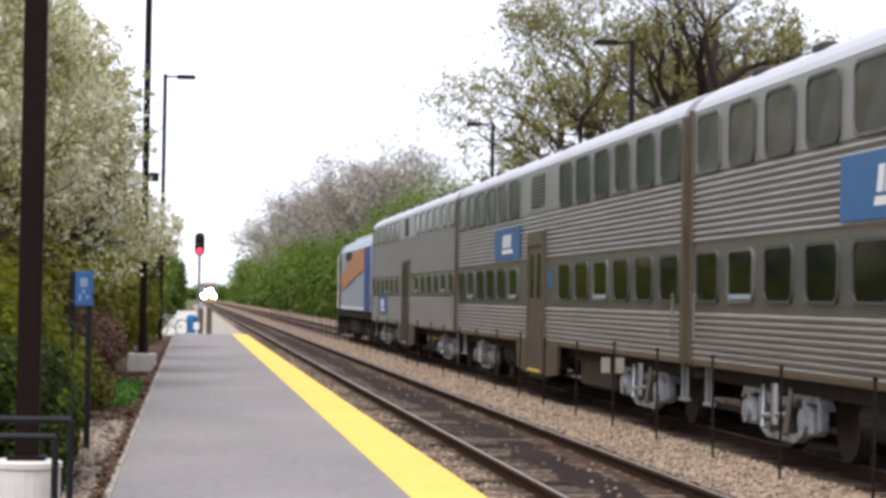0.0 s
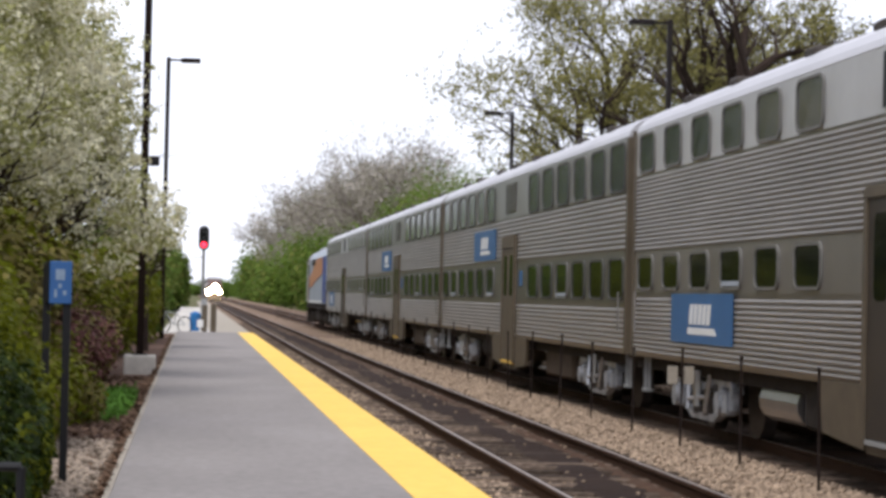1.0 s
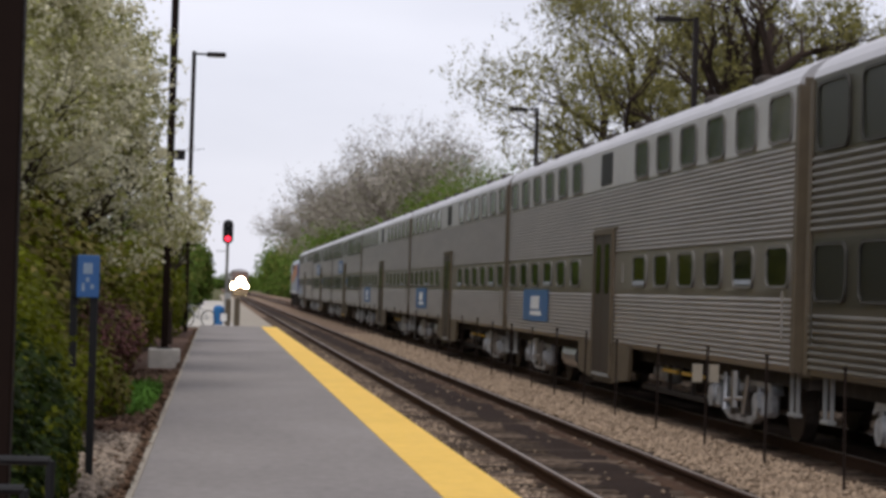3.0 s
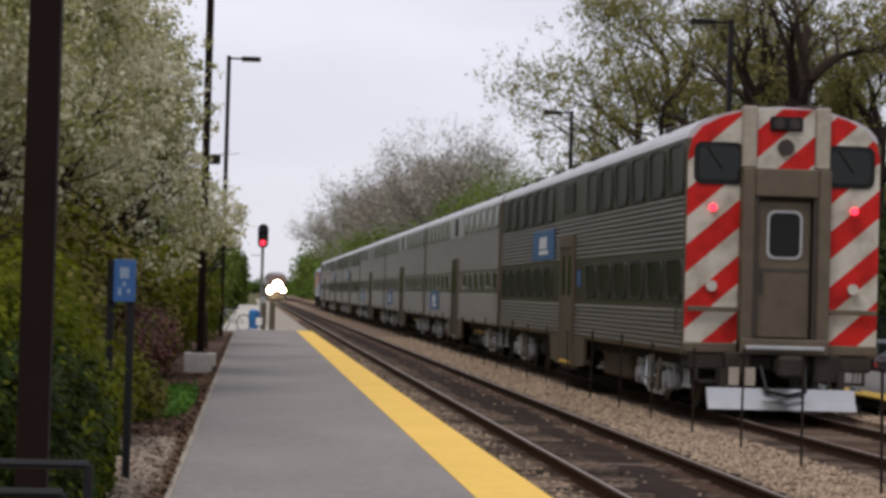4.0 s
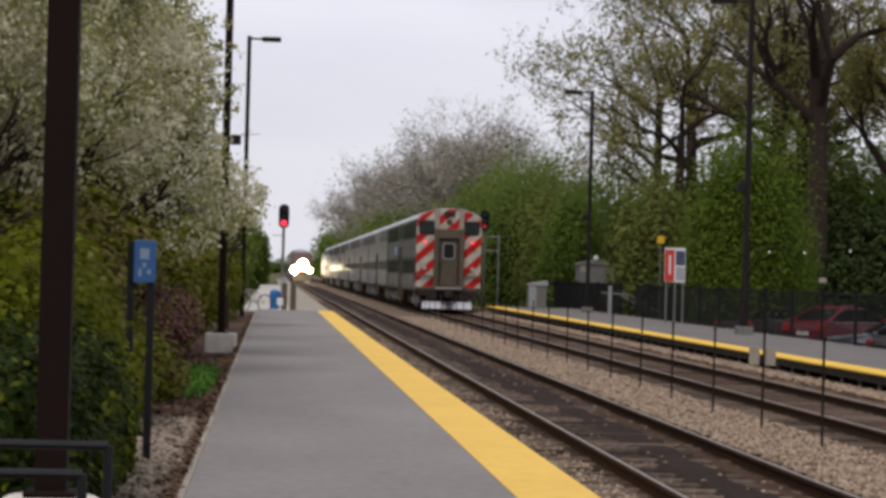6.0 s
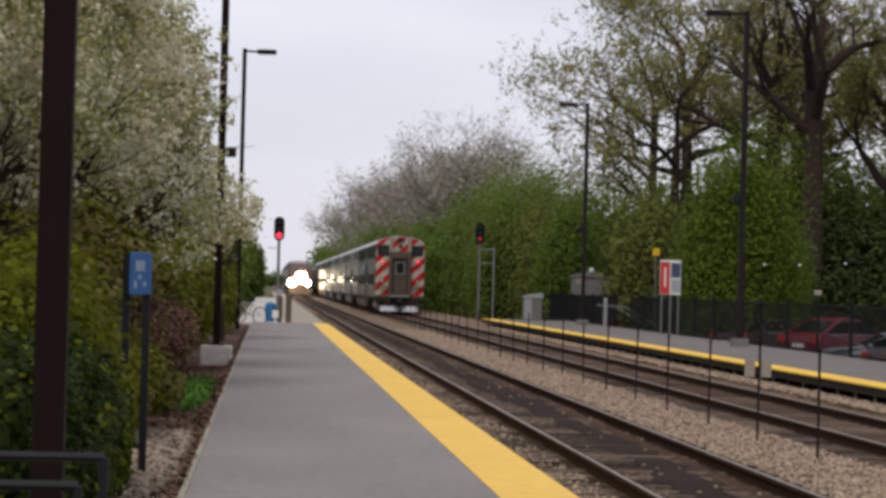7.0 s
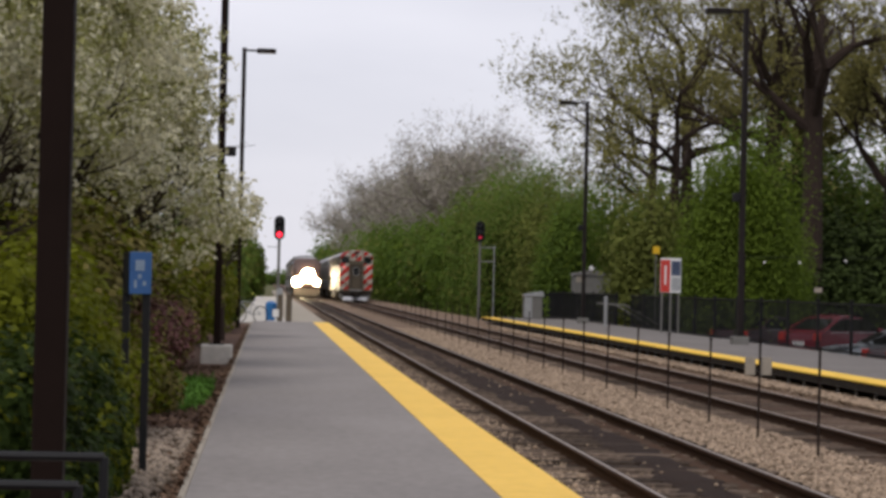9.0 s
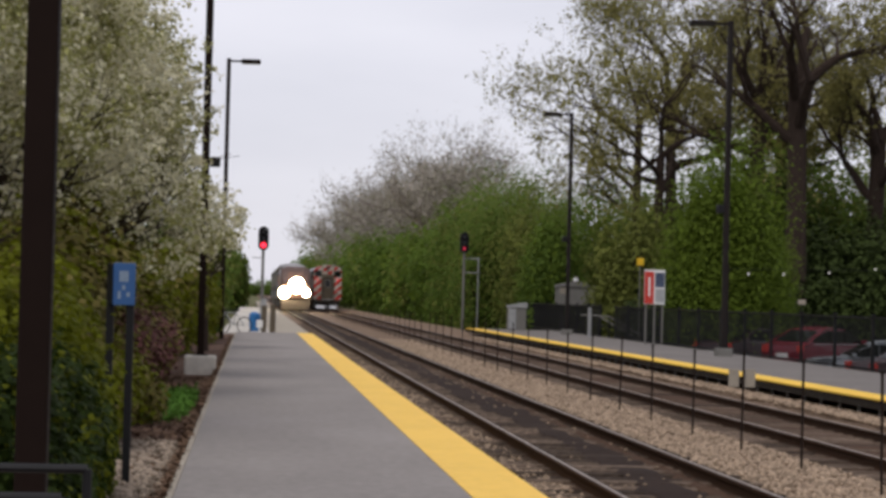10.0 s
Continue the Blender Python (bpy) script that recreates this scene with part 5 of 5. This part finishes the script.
# flowering pears beside the platform
def pear(x, y, rad, low, high, n, size, seed, fuzz=0.12, hanging=0):
    """A limbed tree under a full crown of blossom and young leaves, in uneven clumps."""
    t = tree("pear_tree", "flowering pear tree with cream blossom beside the platform", x, y, -0.1, low + 0.3, 0.13, seed, levels=4, spread=0.75, keep=0.8, first=rad * 0.42, group="flowering pear trees", forks=6)
    npr = np.random.default_rng(seed)
    clumps = 70
    d = npr.normal(size=(clumps, 3))
    d /= np.linalg.norm(d, axis=1)[:, None]
    mid = (low + high) / 2
    taper = 1.0 - 0.30 * np.clip(d[:, 2], 0, 1)
    cs = d * (npr.uniform(0.25, 1.0, clumps) ** 0.5)[:, None] * np.array([rad * 0.86, rad * 0.95, (high - low) * 0.44]) * np.stack([taper, taper, np.ones(clumps)], 1) + np.array([0, 0, mid])
    if hanging:
        hang = np.stack([rad * npr.uniform(0.62, 1.0, hanging), rad * npr.uniform(-0.5, 0.5, hanging), npr.uniform(low + 0.2, low + 1.7, hanging)], 1)
        hang[:, 0] += np.clip(0.35 - 0.5 * np.abs(hang[:, 2] - low - 0.6), -0.3, 0.35)
        cs = np.concatenate([cs, hang])
        clumps += hanging
    which = npr.integers(0, clumps, n)
    thin = (which >= 70) & (npr.random(n) < 0.45)
    which[thin] = npr.integers(0, 70, int(thin.sum()))
    o = npr.normal(size=(n, 3))
    ln = np.linalg.norm(o, axis=1)[:, None]
    o = o / ln * npr.uniform(0.25, 1.0, (n, 1)) ** 0.5
    pts = cs[which] + o * (rad * np.where(np.arange(clumps) < 70, npr.uniform(0.20, 0.36, clumps), 0.20)[which])[:, None] + npr.normal(size=(n, 3)) * fuzz
    # small sprays: leaves gather about points of their own
    spray = pts[npr.integers(0, n, n // 20)]
    k = n * 7 // 10
    pts[:k] = spray[npr.integers(0, len(spray), k)] + npr.normal(size=(k, 3)) * 0.055
    out = o * 0.75 + np.array([0, 0, 0.30])
    light = noise_of(pts * 2.2 + seed)
    pick = npr.random(n) < np.clip(0.58 + light * 0.8, 0.2, 0.9)
    for nm, sel, mat in (("crown", ~pick, PEARLEAF), ("blossom", pick, BLOSSOM)):
        ob = new(nm, leaf_mesh(nm, pts[sel], size, mat, npr, 1.3, out[sel]))
        ob.parent = t


def noise_of(p):
    """A smooth, cheap wave noise between about -1 and 1."""
    return (np.sin(p[:, 0] * 1.7 + 1.3 * np.sin(p[:, 1] * 1.1)) + np.sin(p[:, 1] * 1.9 + 1.7 * np.sin(p[:, 2] * 1.3)) + np.sin(p[:, 2] * 2.3 + 1.1 * np.sin(p[:, 0] * 1.9))) / 3


for x, y, rad, low, high, n, size, sd in ((-3.6, 25, 2.1, 1.95, 7.5, 30000, 0.057, 11), (-3.4, 33, 2.3, 2.05, 8.0, 34000, 0.061, 12), (-3.1, 41, 2.25, 2.45, 8.2, 34000, 0.066, 13), (-3.5, 50, 2.4, 2.5, 8.6, 26000, 0.07, 14), (-4.2, 61, 2.6, 2.6, 8.8, 20000, 0.08, 15),
                                        (-6.3, 38, 2.8, 2.5, 9.5, 14000, 0.09, 16), (-7.0, 50, 3.0, 2.5, 10.0, 12000, 0.10, 17), (-1.35, 63, 1.25, 2.4, 4.9, 5000, 0.075, 18)):
    pear(x, y, rad, low, high, n, size, sd, hanging=9 if sd == 13 else 3 if sd == 12 else 0)

# shrubs of the garden bed
shrub("hedge", "bright yellow-green hedge beside the platform", -2.1, 17.3, -0.1, (1.0, 2.0, 1.75), 32000, HEDGE, 0.055, 21, 16, "hedge")
shrub("hedge", "dark green hedge beside the platform, the pears' shade in its colour", -1.82, 14.9, -0.1, (0.74, 1.7, 1.20), 30000, SHADEGREEN, 0.05, 22, 14, "hedge", second=HEDGE, share=0.12)
shrub("hedge", "bright yellow-green hedge beside the platform", -3.0, 23.0, -0.1, (1.4, 2.6, 2.0), 18000, HEDGE, 0.07, 23, 14, "hedge", second=BROWNLEAF)
shrub("hedge", "yellow-green hedge in front of the station sign", -1.42, 17.2, -0.1, (0.42, 1.5, 1.22), 16000, HEDGE, 0.05, 33, 12, "hedge", second=SHADEGREEN, share=0.25)
shrub("hedge", "green hedge beside the platform railing", -1.30, 15.6, -0.1, (0.38, 1.2, 0.85), 12000, HEDGE, 0.045, 34, 12, "hedge", second=SHADEGREEN, share=0.68)
shrub("shrub", "brown-green shrub under the pear trees", -2.9, 30.0, -0.1, (1.3, 3.0, 2.6), 14000, BROWNLEAF, 0.09, 24, 14, second=HEDGE)
shrub("shrub", "brown-green shrub under the pear trees", -3.0, 37.0, -0.1, (1.5, 3.0, 2.8), 12000, BROWNLEAF, 0.10, 25, 14, second=HEDGE)
shrub("barberry", "dark reddish barberry shrub in the garden bed", -2.2, 36.0, -0.1, (0.8, 2.2, 1.35), 9000, REDLEAF, 0.06, 26, 12, second=BROWNLEAF)
shrub("barberry", "dark reddish barberry shrub in the garden bed", -1.9, 42.0, -0.1, (0.6, 1.6, 1.1), 7000, REDLEAF, 0.06, 27, 12, second=BROWNLEAF)
shrub("shrub", "green shrub behind the lamp post", -2.6, 47.0, -0.1, (1.2, 3.0, 2.9), 11000, HEDGE, 0.11, 28, 14, second=BROWNLEAF)
shrub("shrub", "green shrub beside the far end of the platform", -2.4, 58.0, -0.1, (1.2, 4.5, 2.8), 11000, HEDGE, 0.12, 29, 14, second=BROWNLEAF)
shrub("shrub", "green shrub beside the far end of the platform", -2.6, 72.0, -0.1, (1.3, 5.0, 2.9), 10000, HEDGE, 0.14, 30, 14)
shrub("shrub", "low green shrub beside the far end of the platform", -1.7, 78.0, -0.1, (0.7, 4.0, 1.9), 9000, HEDGE, 0.08, 37, 14, second=BROWNLEAF)
shrub("shrub", "green shrub beside the far end of the platform", -3.2, 86.0, -0.1, (1.6, 5.0, 3.2), 9000, HEDGE, 0.15, 31, 14)
for k, (x, y, sx, sz) in enumerate(((-2.5, 114, 0.9, 4.6), (-2.2, 250, 2.0, 6.5), (-3.2, 118, 1.7, 4.2), (-3.6, 150, 2.0, 5.0), (-4.2, 200, 2.6, 6.0), (-5.0, 300, 3.4, 8.0), (-6.0, 420, 4.5, 9.0), (-4.5, 104, 2.6, 5.0), (-5.0, 122, 3.2, 5.5), (-6.0, 150, 4.0, 7.0), (-7.0, 190, 5.0, 9.0), (-8, 240, 6.0, 10.0), (-9, 320, 7.0, 11.0))):
    shrub("woodland_tree", "green trees along the near side of the line", x, y, -0.8, (sx, sx * 1.8, sz), 8000, WOODS, 0.12 + y * 0.0008, 40 + k, 14, "tree", "trees along the line", second=WOODSY, low=0.3)
# Hidden from view: added so steel and glass mirror leaves instead of sky.
for k, (x, y) in enumerate(((-9, 22), (-10, 40), (-11, 58), (-12, 72), (-12, 88), (-13, 106), (-14, 128), (-16, 155), (-18, 190), (-22, 235), (-27, 290), (-34, 360))):
    shrub("woodland_tree", "tall green trees added out of view for the train to mirror", x, y, -0.8, (4.5 + y * 0.012, 7.5 + y * 0.04, 15.5 + y * 0.01), 5000, WOODS, 0.34 + y * 0.0012, 140 + k, 18, "tree", "trees along the line", second=WOODSY, low=0.12)
g = np.random.default_rng(9)
gp = np.stack([g.normal(-1.12, 0.17, 4200), g.normal(32.5, 1.5, 4200), g.uniform(-0.1, 0.07, 4200)], 1)
gp = gp[gp[:, 0] < -0.80]
lp = np.stack([g.uniform(-2.2, -0.68, 5200), g.uniform(20, 44, 5200), g.uniform(-0.10, -0.07, 5200)], 1)
tagged(new("leaf_litter", leaf_mesh("leaf_litter", lp, 0.05, LITTER, g, 1.6, np.tile(np.array([[0, 0, 1.0]]), (5200, 1)))), "brown dead leaves on the mulch", "leaves", kind="stuff")
bp_ = np.stack([-0.645 - np.abs(g.normal(0, 0.05, 5200)) + 0.05 * g.random(5200) ** 3, 10 + 70 * g.random(5200) ** 1.5, g.uniform(-0.02, 0.016, 5200)], 1)
tagged(new("leaf_litter", leaf_mesh("leaf_litter", bp_, 0.04, LITTER, g, 1.6, np.tile(np.array([[0, 0, 1.0]]), (5200, 1)))), "brown dead leaves along the platform's border", "leaves", kind="stuff")
shrub("shrub", "low green shrub beside the station sign", -1.75, 24.5, -0.1, (0.55, 1.8, 1.05), 7000, HEDGE, 0.06, 35, 12, second=BROWNLEAF)
shrub("shrub", "low brown-green shrub beside the station sign", -1.55, 28.5, -0.1, (0.5, 1.6, 0.8), 5000, BROWNLEAF, 0.06, 36, 12, second=HEDGE)
tagged(new("grass_patch", leaf_mesh("grass_patch", gp, 0.03, GRASS, g, 4.5)), "patch of bright green grass beside the platform", "grass", kind="stuff")

# big spring trees behind the opposite platform
for x, y, trunk, r, first, sd, per, lean, high, gap in ((23.0, 92, 11.6, 0.46, 2.7, 51, 3, -0.1, 0.26, 0.24), (19.2, 104, 9.2, 0.25, 2.7, 53, 3, 0.1, 0.5, -0.06), (23.9, 104, 12.5, 0.42, 2.4, 55, 3, 0.2, 0.3, 0.26), (28.6, 100, 10.0, 0.42, 2.8, 56, 4, 0.2, 0.35, -0.25),
                                                        (27.0, 112, 10.5, 0.42, 2.6, 57, 5, 0.2, 0.3, -0.35), (20.3, 116, 12.0, 0.24, 3.0, 58, 3, 0.0, 0.4, -0.1), (22.6, 118, 12.5, 0.34, 3.0, 59, 3, -0.2, 0.4, -0.1)):
    tree("oak_tree", "large old tree with bare limbs and young leaves", x, y, -0.7, trunk, r, sd, levels=6, lean=(lean, 0), spread=0.95, droop=0.08, keep=0.42, first=first, leaf=OAKLEAF, per_tip=per, leaf_size=0.115, scatter=0.17, group="old trees", forks=5, high=high, gaps=gap)
shrub("maple_tree", "fresh green young maple behind the fence", 17.75, 82, -0.7, (2.35, 2.5, 8.3), 70000, MAPLE, 0.10, 61, 40, "tree", "green trees behind the platform", low=0.12)
shrub("maple_tree", "fresh green young maple behind the fence", 19.6, 85, -0.7, (1.7, 1.9, 4.8), 20000, MAPLE, 0.10, 62, 24, "tree", "green trees behind the platform", low=0.12)
# The darkest-leaved trees hold the woodland's shade in their leaf colour.
for k, (x, y, sx, sz, lf) in enumerate(((24.8, 107, 3.2, 8.6, SHADELEAF), (27.5, 108, 3.6, 9.6, WOODS), (30.0, 107, 3.8, 9.6, WOODS), (34.0, 110, 4.5, 10.0, WOODS), (29.5, 122, 5.0, 13.0, WOODSY), (35.5, 124, 5.0, 13.0, WOODSY), (23.0, 126, 4.2, 9.5, WOODS), (28.0, 127, 5.0, 10.5, WOODS), (25.8, 95, 2.6, 5.6, SHADELEAF), (29.0, 96, 3.0, 6.2, SHADELEAF), (32.5, 97, 3.0, 6.0, SHADELEAF), (16.0, 122, 2.8, 7.5, WOODSY), (19.0, 126, 3.2, 8.4, WOODS), (22.8, 120, 3.0, 7.6, WOODS), (16.9, 96, 1.9, 6.6, WOODSY), (15.4, 112, 2.0, 6.5, WOODS), (14.6, 134, 2.8, 8.8, WOODS), (17.0, 140, 3.4, 11.0, WOODS), (20.5, 135, 3.4, 9.0, WOODSY),
                                      (15.5, 155, 3.4, 9.0, WOODS), (18.8, 162, 3.8, 10.5, WOODS), (15.6, 180, 3.6, 8.0, WOODS), (19.5, 190, 4.2, 10.0, WOODSY), (16.0, 212, 4.0, 8.5, WOODS), (16.5, 245, 4.6, 9.0, WOODS), (20.5, 235, 5.0, 11.0, WOODSY),
                                      (17.0, 290, 5.0, 10.0, WOODS), (18.0, 345, 6.0, 11.0, WOODS), (18.5, 420, 7.0, 13.0, WOODS), (19, 520, 8.0, 14.0, WOODS), (20, 650, 9.0, 15.0, WOODS))):
    shrub("woodland_tree", "green spring trees along the far side of the line", x, y, -0.8, (sx, sx * 1.5, sz), (19000 if x < 23 and y < 145 else 13000 if y < 170 else 6000), lf, 0.135 if x < 23 and y < 145 else 0.185 if y < 170 else 0.12 + y * 0.001, 70 + k, 28, "tree", "trees along the line", second=None if lf is SHADELEAF else MAPLE if k % 3 == 0 else WOODSY, low=0.10)
for k, (x, y, tr, first) in enumerate(((19.5, 205, 5.5, 3.8), (20.9, 228, 9.0, 4.0), (19.5, 255, 6.0, 4.2), (22.0, 290, 7.0, 4.6), (20.5, 335, 6.5, 4.6), (22.0, 390, 7.5, 5.2), (21.0, 460, 8.0, 5.6), (23.0, 560, 8.0, 6.0))):
    tree("bare_tree", "tall grey tree just coming into leaf", x, y, -0.8, tr, 0.33, 90 + k, levels=5, spread=0.62, keep=0.75, first=first, bark=BARKGREY, leaf=TWIG, per_tip=4, leaf_size=0.055 + y * 0.00015, scatter=0.6, long=7.0, second=WOODSY, second_share=0.38, group="grey trees along the line", forks=5)

# Row added for the shade behind the cars, put into its leaf colour.
for k in range(7):
    shrub("dark_hedge", "dark green hedge row standing in for shade under the trees", 17.0 + k * 2.6, 90.5 - k * 0.9, -0.75, (1.9, 1.2, 3.1), 5000, SHADELEAF, 0.15, 160 + k, 12, "hedge", "hedges of the car park", low=0.15)
for k in range(9):
    shrub("woodland_tree", "distant trees where the line meets the sky", -70 + k * 15, 1150 + (k % 3) * 40, -0.8, (14, 10, 8.5), 2500, WOODS, 0.9, 180 + k, 12, "tree", "trees along the line", low=0.1)

# ---- loose stones, ties ----
g = np.random.default_rng(17)


def strew(name, label, x0, x1, y0, y1, z, n, size, mat):
    u = g.random(n)
    y = y0 + (y1 - y0) * u ** 1.6
    p = np.stack([g.uniform(x0, x1, n), y, np.full(n, z) + g.normal(size=n) * 0.012], 1)
    tagged(new(name, stone_mesh(name, p, size, mat, g)), label, "stones", kind="stuff")


strew("ballast_stones", "loose brown ballast stones beside the platform", 2.5, 3.30, 12, 75, BED_Z + 0.01, 13000, 0.036, STONE)
strew("ballast_stones", "loose brown ballast stones between the tracks", 5.42, 6.95, 15, 95, BED_Z + 0.022, 28000, 0.039, STONE)
strew("ballast_stones", "loose pale ballast stones beside the far rail", 9.4, 9.98, 25, 95, -0.13, 6000, 0.05, STONE)
strew("ballast_stones", "scattered ballast stones between the rails", 3.5, 4.10, 12, 60, BED_Z + 0.02, 200, 0.024, STONE)
strew("ballast_stones", "scattered ballast stones on the oiled strip", 4.1, 4.85, 12, 60, BED_Z + 0.06, 90, 0.032, STONE)
strew("garden_stones", "pale rounded stones in the garden bed", -1.5, -0.65, 12, 25, -0.085, 4200, 0.045, PEBBLE)

tie_mesh = Shape().box(-1.28, 1.28, -0.11, 0.11, -0.18, 0.0, 0.012).mesh("tie", TIE)
for i, tr in enumerate(tracks):
    trg = random.Random(40 + i)
    for k in range(240 if i == 0 else 200):
        o = new("tie", tie_mesh)
        o.parent = tr
        o.matrix_basis = pose(trg.uniform(-0.04, 0.04), 11 + 0.53 * k, BED_Z - RAIL_Z + 0.046 + trg.uniform(-0.012, 0.008), 0, 0, trg.uniform(-0.8, 0.8))


def motions():
    for ob, off in departing:
        walk(ob, [(t, pose(TRACK_2, off + SPEED * t, RAIL_Z)) for t in (0.0, 2.5, 5.0, 7.5, 10.0)])
    for i, (ob, off) in enumerate(arriving):
        walk(ob, [(t, pose(TRACK_1, off + ARRIVE_SPEED * t, RAIL_Z, 0, 0, 180 if i == 0 else 0)) for t in (0.0, 2.5, 5.0, 7.5, 10.0)])


motions()
